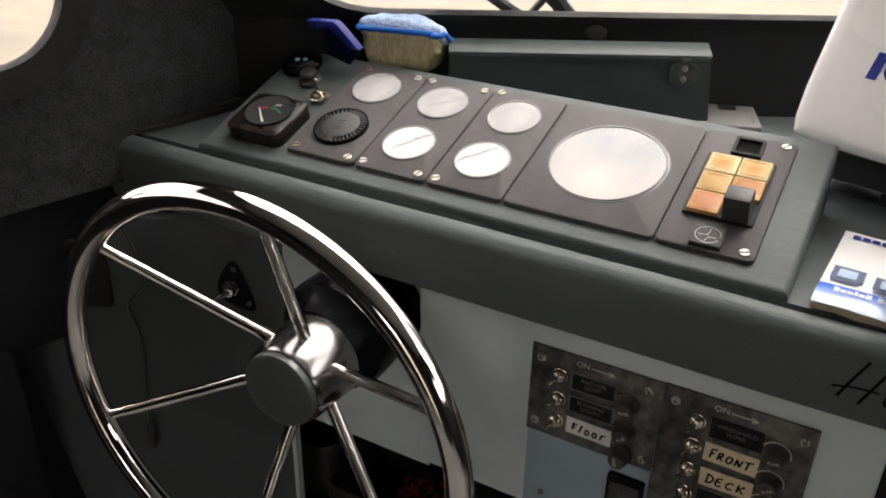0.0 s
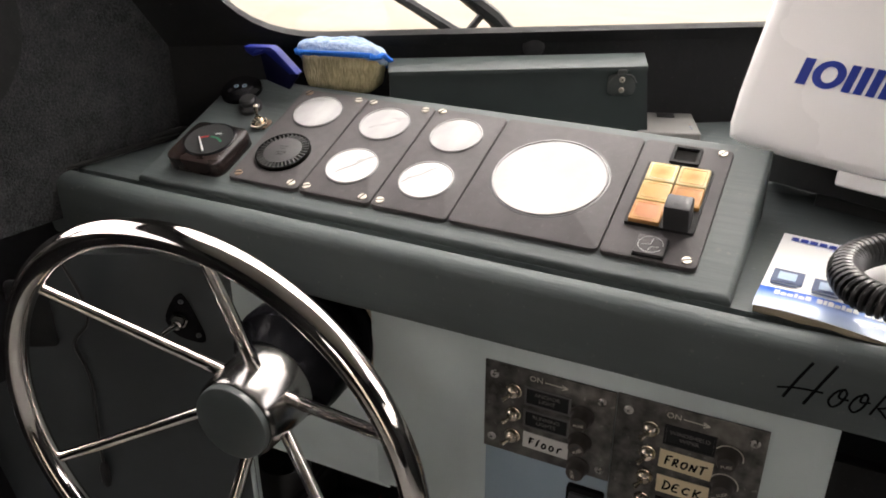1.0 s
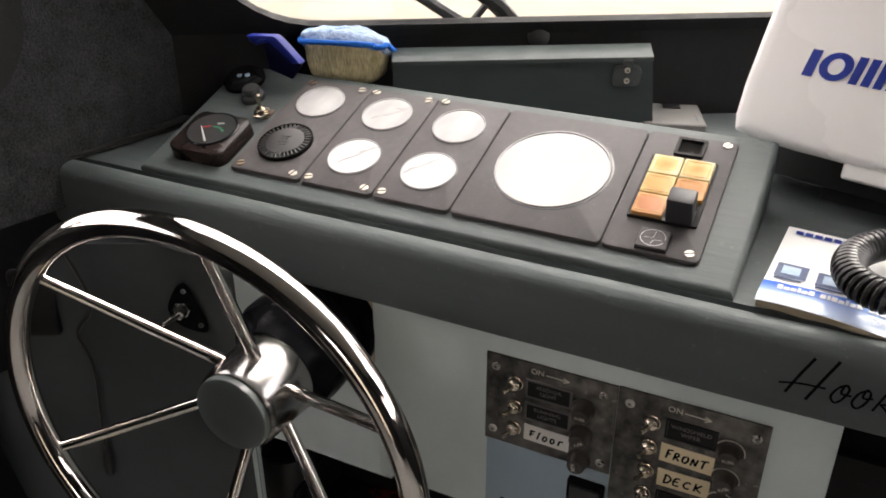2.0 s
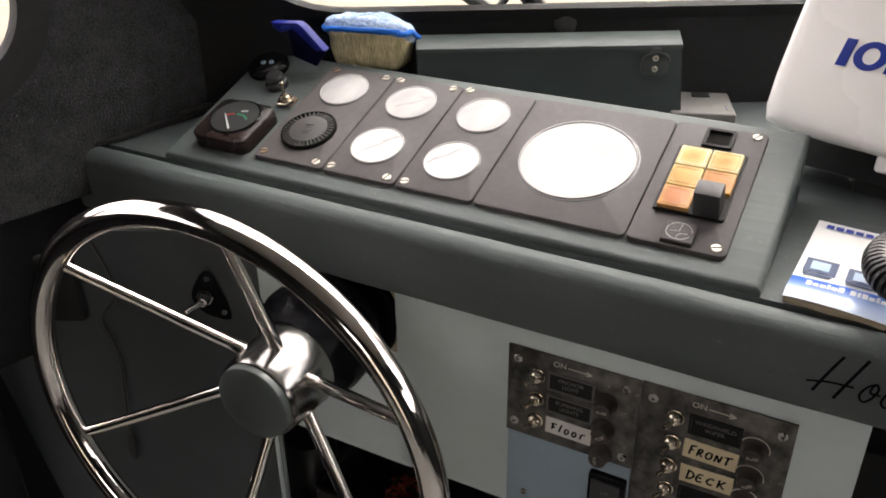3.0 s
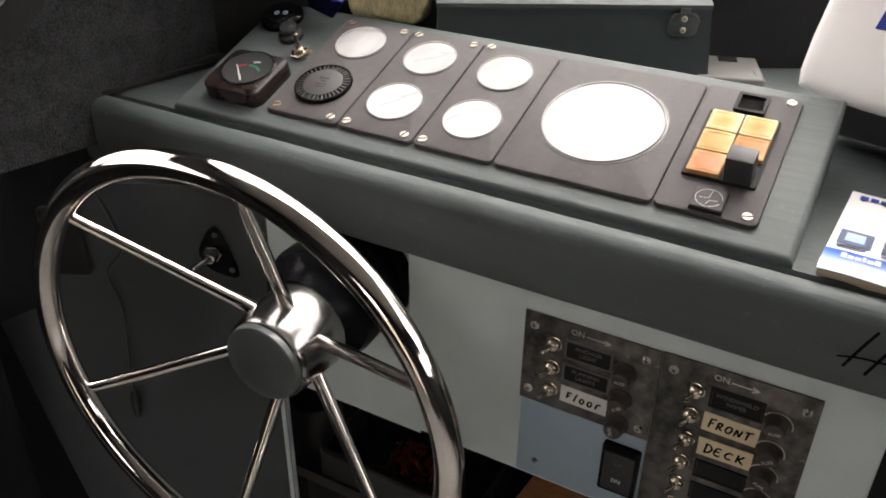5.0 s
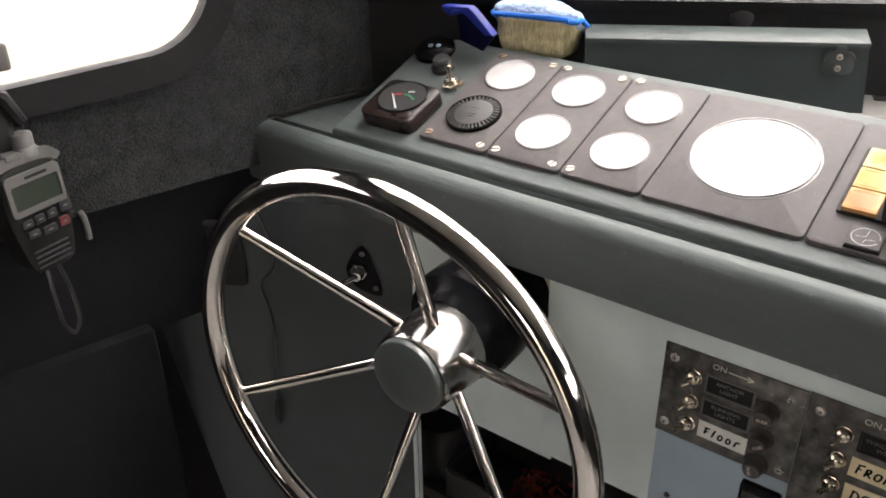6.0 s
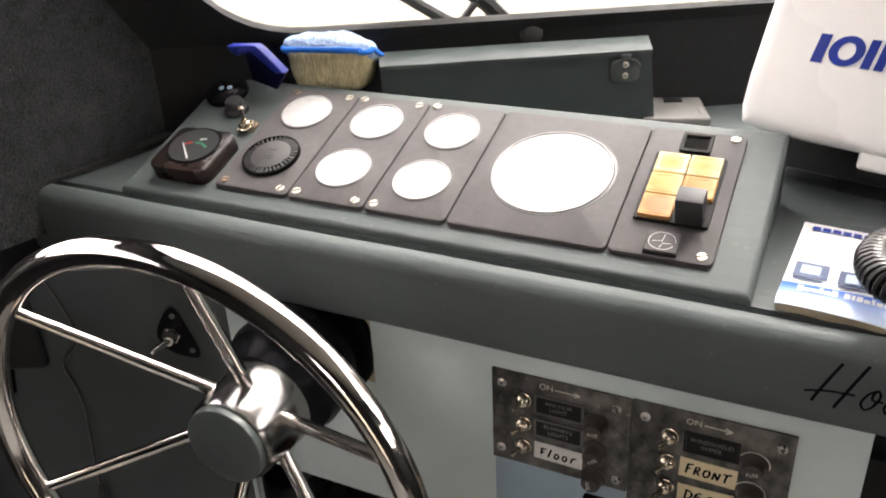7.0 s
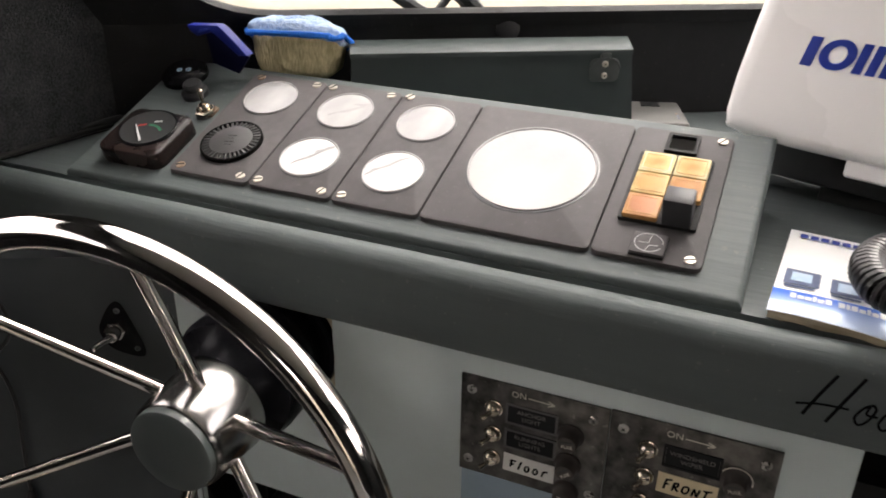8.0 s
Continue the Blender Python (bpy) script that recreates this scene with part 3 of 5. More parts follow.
part("shelf", bm, GREY_PAINT, console, "grey-green painted shelf with a rounded front lip and fascia")
bm = B()
box(bm, (-0.358, 0.792, 0.869), (0.1015, 0.812, 1.17), bevel=0.0015)
part("front_panel", bm, WHITE_PAINT, console, "off-white painted front panel")
bm = B()
box(bm, (-0.552, 0.803, 0.853), (-0.350, 0.819, 1.17))
part("steering_panel", bm, WHITE_PAINT, console, "off-white painted panel behind the steering")
bm = B()
box(bm, (-0.374, 0.7995, 1.02), (-0.3595, 0.805, 1.165))
part("batten", bm, CREAM, console, "bare cream wooden edge strip")
# side panel, set at an angle, its outer edge following the hull; shade is in its colour
A, Bp = Vector((-0.552, 0.803, 0)), Vector((-0.552 - 0.33, 0.803 - 0.165, 0))
ANG = frame_of(A, Bp - A, (0, 0, 1))
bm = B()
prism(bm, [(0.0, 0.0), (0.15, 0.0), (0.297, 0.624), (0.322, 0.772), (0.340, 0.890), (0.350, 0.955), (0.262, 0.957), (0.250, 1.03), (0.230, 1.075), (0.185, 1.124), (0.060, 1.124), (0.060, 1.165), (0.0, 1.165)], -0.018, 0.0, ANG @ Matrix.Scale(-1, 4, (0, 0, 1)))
part("side_panel", bm, SHADED_SIDE_PAINT, console, "pale grey side panel, shadow put into its dark colour")
bm = B()
box(bm, (-0.560, 0.800, 0.0), (-0.5525, 0.812, 0.90), bevel=0.0015)
part("post", bm, WHITE_PAINT, console, "pale painted edge of the side panel")
bm = B()
box(bm, (0.083, 0.812, 0.0), (0.1012, 1.36, 1.16), bevel=0.001)
part("divider", bm, WHITE_PAINT, console)
bm = B()
box(bm, (-0.40, 0.0, 0.012), (0.44, 1.17, 0.030), WS)
part("back_board", bm, BLACK_MATT, console)
bm = B()
prism(bm, [(-0.69, 0.87), (0.083, 0.87), (0.083, 1.34), (-0.30, 1.12), (-0.62, 0.93)], 0.595, 0.615)
part("locker_shelf", bm, BLACK_MATT, console)
bm = B()
box(bm, (0.1015, 1.02, 0.0), (1.0, 1.04, 0.90), bevel=0.003)
part("step_board", bm, BLACK_TRIM, console, "black board in the dark companionway")
bm = B()
box(bm, (0.1015, 1.36, 0.0), (1.0, 1.38, 1.17))
part("cabin_back", bm, BLACK_MATT, console)

# hand-painted name on the fascia
name_sign = thing("painted_lettering", (0.10, 0.764, 1.15), "hand-painted black script lettering on the grey fascia", "lettering")
FAS = frame_of((0.0, 0.7643, 0.0), (1, 0, 0), (0, 0, 1))


def stroke(bm, pts, r, m, z=0.0004):
    """A flat brush stroke along points of a plane."""
    pts = smooth_path([(x, y, 0) for x, y in pts], 6)
    prev = None
    for i, p in enumerate(pts):
        t = (pts[min(i + 1, len(pts) - 1)] - pts[max(i - 1, 0)]).normalized()
        s = Vector((-t.y, t.x, 0)) * r
        cur = [bm.verts.new(m @ Vector((p.x + s.x, p.y + s.y, z))), bm.verts.new(m @ Vector((p.x - s.x, p.y - s.y, z)))]
        if prev:
            bm.faces.new((prev[0], prev[1], cur[1], cur[0]))
        prev = cur
    return bm


for pts in ([(0.0503, 1.1422), (0.0585, 1.1619), (0.0672, 1.1807)], [(0.0664, 1.1398), (0.0752, 1.1606), (0.0849, 1.1828)]):
    bm = B()
    stroke(bm, pts, 0.0013, FAS)
    part("letter_stroke", bm, INK_BLACK, name_sign, smooth=False)
for n, pts in enumerate(([(0.0444, 1.1505), (0.0606, 1.1541), (0.0792, 1.155)],
            [(0.0951, 1.1632), (0.0888, 1.1597), (0.0840, 1.1498), (0.0872, 1.1442), (0.0924, 1.1488), (0.0960, 1.1589), (0.0928, 1.1628), (0.0909, 1.1544), (0.0984, 1.1537)],
            [(0.1099, 1.1630), (0.1036, 1.1589), (0.0997, 1.1489), (0.1032, 1.1440), (0.1084, 1.1493), (0.1114, 1.1592), (0.1082, 1.1632), (0.1065, 1.1552), (0.1138, 1.1563)],
            [(0.1150, 1.1454), (0.1204, 1.1602), (0.1258, 1.1736)], [(0.1301, 1.1597), (0.1241, 1.1546), (0.1199, 1.1530), (0.1230, 1.1500), (0.1270, 1.1459), (0.1300, 1.1475)],
            [(0.1325, 1.1505), (0.1390, 1.1545), (0.1405, 1.1600), (0.1370, 1.1620), (0.1335, 1.1540), (0.1360, 1.1475), (0.1425, 1.1495), (0.1460, 1.1540)])):
    bm = B()
    stroke(bm, pts, 0.0010, FAS, 0.0005 + 0.0001 * n)
    part("letter_stroke", bm, INK_BLACK, name_sign, smooth=False)

# ---- instrument box ----
PA = radians(18.56)
PAN = frame_of((-0.53536, 0.8205, 1.21907), (1, 0, 0), (0, math.cos(PA), math.sin(PA)))


def on(u, v, h=0.0):
    return PAN @ T(u, v, h)


inst_box = thing("instrument_box", (-0.33, 0.88, Z_SHELF), "sloping grey-green painted wooden instrument box", "instrument box")
corner = ((-0.1235, -0.031), (0.531, -0.0305), (0.531, 0.1820), (-0.1235, 0.1790))
bm = B()
top = [PAN @ Vector((u, v, -0.0050)) for u, v in corner]
low = [PAN @ Vector((u, v, -0.0205)) for u, v in corner]
vs = [bm.verts.new(p) for p in low + top]
for f in ((3, 2, 1, 0), (4, 5, 6, 7), (0, 1, 5, 4), (1, 2, 6, 5), (2, 3, 7, 6), (3, 0, 4, 7)):
    bm.faces.new([vs[i] for i in f])
bmesh.ops.bevel(bm, geom=[e for e in bm.edges if all(v in vs[4:] for v in e.verts)], offset=0.006, segments=4, profile=0.5, affect="EDGES")
part("top_board", bm, GREY_PAINT, inst_box, "sloping painted top board with rounded edges")


def board(name, a, b, inward):
    """An upright board under the top's edge from corner a to corner b."""
    bm = B()
    p, q = low[a].copy(), low[b].copy()
    n = Vector(inward)
    p, q = p + n * 0.0006, q + n * 0.0006
    pts = [p, q, q + n * 0.014, p + n * 0.014]
    roof = [PAN @ Vector(((PAN.inverted() @ w).x, (PAN.inverted() @ w).y, -0.0204)) for w in pts]
    base = [Vector((w.x, w.y, Z_SHELF - 0.0004)) for w in pts]
    for w in roof:
        w.z = max(w.z, Z_SHELF + 0.0005)
    add(bm, base + roof, [(3, 2, 1, 0), (4, 5, 6, 7), (0, 1, 5, 4), (1, 2, 6, 5), (2, 3, 7, 6), (3, 0, 4, 7)])
    part(name, bm, GREY_PAINT, inst_box, smooth=False)


board("side_board", 3, 0, (1, 0, 0))
board("side_board", 1, 2, (-1, 0, 0))
board("back_board", 2, 3, (0, -1, 0))


def slotted_screw(parent, m, r=0.0046, mat=SCREW, turn=30, cross=False):
    bm = B()
    h = r * (0.45 if cross else 0.22)
    lathe(bm, [(r, -0.001), (r, h * 0.35), (r * 0.86, h * 0.75), (r * 0.55, h * 0.97), (0, h * 1.02)] if cross else [(r, -0.001), (r, h * 0.6), (r * 0.88, h), (0, h * 1.02)], m, 18)
    s = part("screw", bm, mat, parent)
    bm = B()
    for extra in ((0, 90) if cross else (0,)):
        box(bm, (-r * (0.4 if cross else 0.95), -r * (0.10 if cross else 0.17), h * 0.7), (r * (0.4 if cross else 0.95), r * (0.10 if cross else 0.17), h * (1.06 if cross else 1.2)), m @ Matrix.Rotation(radians(turn + extra), 4, "Z"))
    part("slot", bm, BLACK_TRIM, s, smooth=False)
    return s


def gauge(parent, u, v, r, marks):
    m = on(u, v, 0.0)
    bm = B()
    lathe(bm, [(r * 1.045, -0.001), (r * 1.045, 0.0004), (r * 1.03, 0.0006), (r * 1.0, 0.0006), (r * 1.0, -0.001)], m, 48)
    g = part("gauge", bm, BEZEL, parent, "round gauge, sky glare painted into its hazed pale glass")
    bm = B()
    w_ = 0.0016
    lathe(bm, [(r * 1.0, 0.0), (r * 1.0, 0.0013), (r - w_ * 0.3, 0.0020), (r - w_ * 0.8, 0.0019), (r - w_, 0.0010), (r - w_, 0.0)], m, 56)
    part("lens_lip", bm, LIP, g, "pale rounded lip of the lens")
    bm = B()
    prof = [(r * 0.985 * math.sin(k / 8 * math.pi / 2), 0.0004 + 0.0020 * math.cos(k / 8 * math.pi / 2)) for k in range(9)]
    lathe(bm, prof, m, 48)
    part("glass", bm, TACHO_GLARE if r > 0.05 else DIAL_GLARE, g)
    if r > 0.05:  # faint scale of the tachometer
        dome = lambda q: 0.0006 + 0.0020 * math.sqrt(max(0.0, 1 - (q / r) ** 2))
        for k in range(27):
            a = radians(225 - 270 * k / 26)
            q0, q1 = r * (0.74 if k % 4 else 0.66), r * 0.84
            bm = B()
            stroke(bm, [(q * math.cos(a), q * math.sin(a)) for q in (q0, (q0 + q1) / 2, q1)], 0.0006 if k % 4 else 0.0010, m, dome(q1) + 0.0001)
            part("scale_mark", bm, SCALE_PRINT, g, smooth=False)
    for x0, y0, x1, y1, wd in marks:
        bm = B()
        a, b_ = Vector((x0, y0)) * r, Vector((x1, y1)) * r
        cap = lambda p: 0.0007 + 0.0020 * math.sqrt(max(0.0, 1 - (p.length / r) ** 2))
        n_, prev = (b_ - a).orthogonal().normalized() * wd * r * 1.3, None
        for k in range(9):
            p = a.lerp(b_, k / 8) + n_ * 0.4 * math.sin(k * 1.3)
            s_ = n_ * (0.35 + 0.65 * math.sin(math.pi * (k + 0.5) / 9))
            cur = [bm.verts.new(m @ Vector((*(p + q), cap(p + q)))) for q in (s_, -s_)]
            if prev:
                bm.faces.new((prev[0], prev[1], cur[1], cur[0]))
            prev = cur
        part("haze_streak", bm, HAZE, g, "grey haze streak on the glass")
    return g


modules = [(-0.0105, 0.0798), (0.0812, 0.1678), (0.1692, 0.2553), (0.2567, 0.4075), (0.4089, 0.4965)]
gauges = [[(0.0309, 0.1222, 0.0293)], [(0.1215, 0.1195, 0.0293), (0.1213, 0.0424, 0.0293)], [(0.2108, 0.1189, 0.0293), (0.2106, 0.0416, 0.0293)], [(0.332, 0.0788, 0.0584)], []]
screws = [[(0.0, 0.0, 1), (0.0, 0.155, 1), (0.069, 0.155, 0), (0.069, 0.0, 0)], [(0.0887, 0.0, 0), (0.0887, 0.155, 0), (0.1569, 0.155, 0), (0.1569, 0.0, 0)],
          [(0.1775, 0.0, 0), (0.1775, 0.157, 0)], [], [(0.4867, 0.0, 0), (0.4867, 0.155, 0)]]
labels = ["dark grey instrument plate with one round gauge and a round vent", "dark grey instrument plate with two round gauges", "dark grey instrument plate with two round gauges",
          "dark grey instrument plate with one large round tachometer", "dark grey plate with amber warning lights and a black knob"]
STREAKS = {(0.0309, 0.1222): ((-0.55, 0.62, 0.25, 0.80, 0.030),), (0.1215, 0.1195): ((-0.45, -0.45, 0.82, 0.40, 0.05), (0.2, 0.30, 0.85, 0.45, 0.05)),
           (0.1213, 0.0424): ((-0.40, -0.55, 0.62, 0.62, 0.05), (0.10, 0.18, 0.66, 0.70, 0.05)), (0.2108, 0.1189): ((-0.8, 0.30, -0.45, 0.70, 0.03),),
           (0.2106, 0.0416): ((-0.72, -0.30, 0.30, 0.78, 0.055), (-0.80, -0.42, -0.55, 0.0, 0.05)), (0.332, 0.077): ((-0.9, 0.30, -0.62, 0.70, 0.012),)}
mods = []
for (ua, ub), gs, ss, lab in zip(modules, gauges, screws, labels):
    md = thing("instrument_plate", on((ua + ub) / 2, 0.075).translation, lab, "instrument plate", "instrument plates on the box")
    bm = B()
    w, h = ub - ua, 0.1708
    prism(bm, rounded(w, h, 0.0060, 6, (ua + ub) / 2, 0.0770), -0.0049, 0.0, PAN, 0.0012)
    part("plate", bm, PLATE, md)
    for u, v, r in gs:
        gauge(md, u, v, r, STREAKS.get((u, v), ()))
    for n, (u, v, rust) in enumerate(ss):
        slotted_screw(md, on(u, v, 0.0003), mat=RUSTY if rust else SCREW, turn=(20, 55, 15, 70)[n % 4])
    mods.append(md)

# round slotted vent of the first plate
VT = on(0.0325, 0.0431)
bm = B()
lathe(bm, [(0.0315, -0.001), (0.0315, 0.0040), (0.0300, 0.0044), (0.0295, 0.0005), (0.0, 0.0005)], VT, 56)
vent = part("buzzer_vent", bm, PIT, mods[0], "round black buzzer cover with radial slots")
for k in range(36):
    bm = B()
    add(bm, [(0.0205, -0.0008, 0.0005), (0.0300, -0.0011, 0.0005), (0.0300, 0.0011, 0.0005), (0.0205, 0.0008, 0.0005),
             (0.0205, -0.0007, 0.0048), (0.0297, -0.0010, 0.0040), (0.0297, 0.0010, 0.0040), (0.0205, 0.0007, 0.0048)],
        [(3, 2, 1, 0), (4, 5, 6, 7), (0, 1, 5, 4), (1, 2, 6, 5), (2, 3, 7, 6), (3, 0, 4, 7)], VT @ Matrix.Rotation(2 * math.pi * k / 36, 4, "Z"))
    part("rib", bm, VENT, vent, smooth=False)
bm = B()
lathe(bm, [(0.0218, 0.0005), (0.0218, 0.0046), (0.0208, 0.0050), (0.0, 0.0056)], VT, 40)
part("boss", bm, VENT, vent)
bm = B()
for dv, w in ((0.006, 0.010), (0.0015, 0.006), (-0.004, 0.011), (-0.008, 0.008)):
    box(bm, (-w / 2, dv - 0.0006, 0.0048), (w / 2, dv + 0.0006, 0.0060), VT @ Matrix.Rotation(radians(10), 4, "Z"))
part("raised_mark", bm, BLACK_MATT, vent, "raised unreadable moulding", smooth=False)

# warning lights
wl = mods[4]
bm = B()
prism(bm, rounded(0.0640, 0.0905, 0.002, 2, 0.4530, 0.0772), 0.0, 0.003, PAN)
light_base = part("lamp_frame", bm, BLACK_TRIM, wl, "black lamp frame")
for i, (mt, col, row) in enumerate(((YELLOW, 0, 2), (YELLOW, 1, 2), (GOLD, 0, 1), (AMBER, 1, 1), (ORANGE, 0, 0))):
    bm = B()
    cu, cv = 0.4388 + 0.0297 * col, 0.0470 + 0.0289 * row
    prism(bm, rounded(0.0285, 0.0275, 0.0015, 3, cu, cv), 0.003, 0.0075, PAN, 0.0010)
    part("lamp_lens", bm, mt, light_base, "square translucent amber lens")
    bm = B()
    holed(bm, rounded(0.0235, 0.0215, 0.001, 2, cu, cv), rounded(0.0222, 0.0202, 0.001, 2, cu, cv), 0.0072, 0.0078, PAN, 12)
    part("lens_mark", bm, (TAPE, AMBER, AMBER, ORANGE, AMBER)[i], light_base)
bm = B()
box(bm, (0.4570, 0.0310, 0.003), (0.4807, 0.0508, 0.0302), PAN, 0.0018)
part("rocker_knob", bm, KNOB_BLACK, wl, "black square rocker knob")
bm = B()
holed(bm, rounded(0.0285, 0.0265, 0.0015, 2, 0.4537, 0.1417), rounded(0.022, 0.020, 0.001, 2, 0.4537, 0.1417), 0.0, 0.0035, PAN, 16)
part("empty_socket", bm, BLACK_TRIM, wl, "empty square socket with a black rim")
bm = B()
prism(bm, rounded(0.0225, 0.0205, 0.001, 2, 0.4537, 0.1417), 0.0, 0.0009, PAN)
part("socket_back", bm, PIT, wl)
bm = B()
prism(bm, rounded(0.0285, 0.0250, 0.0015, 2, 0.4528, 0.0070), 0.0, 0.0022, PAN)
part("button_frame", bm, BLACK_TRIM, wl, "black button frame")
bm = B()
prism(bm, rounded(0.0272, 0.0238, 0.0015, 3, 0.4528, 0.0070), 0.0022, 0.0042, PAN, 0.0008)
sq = part("push_button", bm, PLATE, wl, "square grey push button with a scratched round mark")
bm = B()
tube(bm, [on(0.4526, 0.0075, 0.0038) @ Vector((0.0112 * math.cos(a), 0.0102 * math.sin(a), 0.0004)) for a in np.linspace(0, 1.85 * math.pi, 26)], 0.0003, 5)
tube(bm, [on(0.4526, 0.0075, 0.0042) @ Vector(p) for p in ((-0.008, -0.001, 0), (0.000, 0.000, 0), (0.001, 0.008, 0))], 0.0003, 5)
tube(bm, [on(0.4526, 0.0075, 0.0042) @ Vector(p) for p in ((-0.001, -0.008, 0), (0.001, -0.003, 0), (0.008, -0.002, 0))], 0.0003, 5)
part("mark", bm, TRACE, sq)

# ---- things on the box's port end ----
bat = thing("battery_meter", on(-0.066, 0.033, -0.0050).translation, "square dark brown battery meter with red and green scale", "meter")
bm = B()
prism(bm, rounded(0.0760, 0.0700, 0.012, 6, -0.0570, 0.0255), -0.0050, 0.0130, PAN, 0.0040)
part("case", bm, BROWN_CASE, bat)
bm = B()
lathe(bm, [(0.0290, 0.0110), (0.0290, 0.0125), (0.0280, 0.0133), (0.0265, 0.0133), (0.0260, 0.0120)], on(-0.0560, 0.0295, 0.0015) @ Matrix.Diagonal((1.10, 1.03, 1, 1)), 40)
part("ring", bm, BLACK_GLOSS, bat)
bm = B()
lathe(bm, [(0.0265, 0.0122), (0.0, 0.0122)], on(-0.0560, 0.0295, 0.0015) @ Matrix.Diagonal((1.10, 1.03, 1, 1)), 40)
dial = part("dial", bm, BLACK_MATT, bat, "black dial")
for name_, mt, arc in (("red_arc", RED, [(-0.0680, 0.0283), (-0.063, 0.0310), (-0.0580, 0.0328)]), ("green_arc", GREEN, [(-0.0550, 0.0330), (-0.044, 0.0325), (-0.0345, 0.0280)]),
                       ("white_arc", TRACE, [(-0.0520, 0.0385), (-0.047, 0.0402), (-0.0430, 0.0412)])):
    bm = B()
    stroke(bm, [(-0.0560 + (u + 0.0560) * 0.86, v - 0.0010) for u, v in arc], 0.0014, PAN, 0.0142)
    part(name_, bm, mt, dial, smooth=False)
bm = B()
tube(bm, [on(-0.0490, 0.0075, 0.0150).translation, on(-0.0690, 0.0285, 0.0150).translation], [0.0014, 0.0008], 6)
part("needle", bm, INK_WHITE, dial, "white needle")
bm = B()
lathe(bm, [(0.0265, 0.0140), (0.020, 0.0150), (0.010, 0.0157), (0.0, 0.0159)], on(-0.0560, 0.0295, 0.0015) @ Matrix.Diagonal((1.10, 1.03, 1, 1)), 40)
gl = part("glass", bm, CLEAR, bat, "clear domed glass")
gl.visible_shadow = False

tog = thing("toggle_switch", on(-0.0275, 0.0844, -0.0050).translation, "brass toggle switch with a hexagonal nut on a square plate", "switch")
bm = B()
prism(bm, rounded(0.019, 0.016, 0.002, 2, -0.0290, 0.0900), -0.0050, -0.0025, PAN)
part("plate", bm, RUSTY, tog)
bm = B()
lathe(bm, [(0.0112, -0.0025), (0.0112, 0.0005), (0.010, 0.0015), (0.0062, 0.0015)], on(-0.0300, 0.0870), 6)
lathe(bm, [(0.0060, 0.0), (0.0060, 0.005), (0.0046, 0.007), (0.0, 0.007)], on(-0.0300, 0.0870), 20)
part("nut", bm, BRASS, tog, smooth=False)
bm = B()
lev = [on(-0.0300, 0.0870, h) @ Vector((0, 0.10 * h, 0)) for h in (0.006, 0.012, 0.018, 0.0225, 0.024)]
tube(bm, lev, [0.0018, 0.0021, 0.0027, 0.0030, 0.0016], 12)
part("lever", bm, BRASS, tog)

btn = thing("rubber_push_button", on(-0.058, 0.107, -0.0050).translation, "small black rubber-capped push button", "button")
bm = B()
lathe(bm, [(0.0145, -0.0050), (0.0145, 0.000), (0.013, 0.002), (0.0100, 0.003), (0.0106, 0.0080), (0.0088, 0.0108), (0.0, 0.0115)], on(-0.0625, 0.1155), 32)
part("cap", bm, BLACK_MATT, btn)

soc = thing("round_black_socket", on(-0.09, 0.143, -0.0050).translation, "round black flanged socket with two pale blue marks", "socket")
bm = B()
lathe(bm, [(0.026, -0.0050), (0.026, 0.0005), (0.023, 0.003), (0.0205, 0.004), (0.0195, 0.0060), (0.016, 0.0078), (0.006, 0.0084), (0.0, 0.0085)], on(-0.0950, 0.1440), 40)
part("flange", bm, BLACK_GLOSS, soc)
for du in (-0.005, 0.005):
    bm = B()
    lathe(bm, [(0.0031, 0.0), (0.0031, 0.0012), (0.0017, 0.0013), (0.0017, 0.0)], on(-0.0890 + du, 0.1385 + du * 0.3, 0.0080), 14)
    part("mark", bm, INK_SKY, soc)

# wires at the port end of the shelf
for n, off in enumerate((0.0, 0.008)):
    wire = thing("cable", (-0.76, 0.85, Z_SHELF), "thin black cable lying on the shelf", "cable")
    bm = B()
    tube(bm, smooth_path([(-0.775, 0.768 + off, 1.160), (-0.764, 0.776 + off, 1.196), (-0.745, 0.80 + off, 1.2022), (-0.730, 0.85, 1.203 + 0.3 * off), (-0.715, 0.92, 1.202), (-0.68, 1.0, 1.202)]), 0.0028, 6)
    part("sheath", bm, CORD, wire)

bundle = thing("cable_bundle", (-0.805, 0.757, 1.10), "thick black cable hanging over the end of the lip", "cable")
bm = B()
tube(bm, smooth_path([(-0.700, 0.96, 1.207), (-0.745, 0.86, 1.2075), (-0.783, 0.792, 1.2065), (-0.797, 0.765, 1.199), (-0.803, 0.754, 1.180), (-0.806, 0.752, 1.150), (-0.808, 0.754, 1.100), (-0.806, 0.768, 1.03)]), 0.0045, 10)
part("sheath", bm, CORD, bundle)

# ---- behind the instrument box ----
BX = frame_of((-0.443, 1.0010, Z_SHELF), (0.268, 0.153, 0), (-0.153, 0.268, 0))
sbox = thing("storage_box", BX.translation, "dark green-grey wooden box with a hinged lid and a metal latch", "box")
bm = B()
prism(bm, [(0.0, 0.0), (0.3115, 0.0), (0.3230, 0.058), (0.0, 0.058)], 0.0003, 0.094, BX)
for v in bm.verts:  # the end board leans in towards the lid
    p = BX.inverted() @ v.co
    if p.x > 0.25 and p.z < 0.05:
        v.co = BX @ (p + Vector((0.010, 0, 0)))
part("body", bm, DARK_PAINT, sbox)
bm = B()
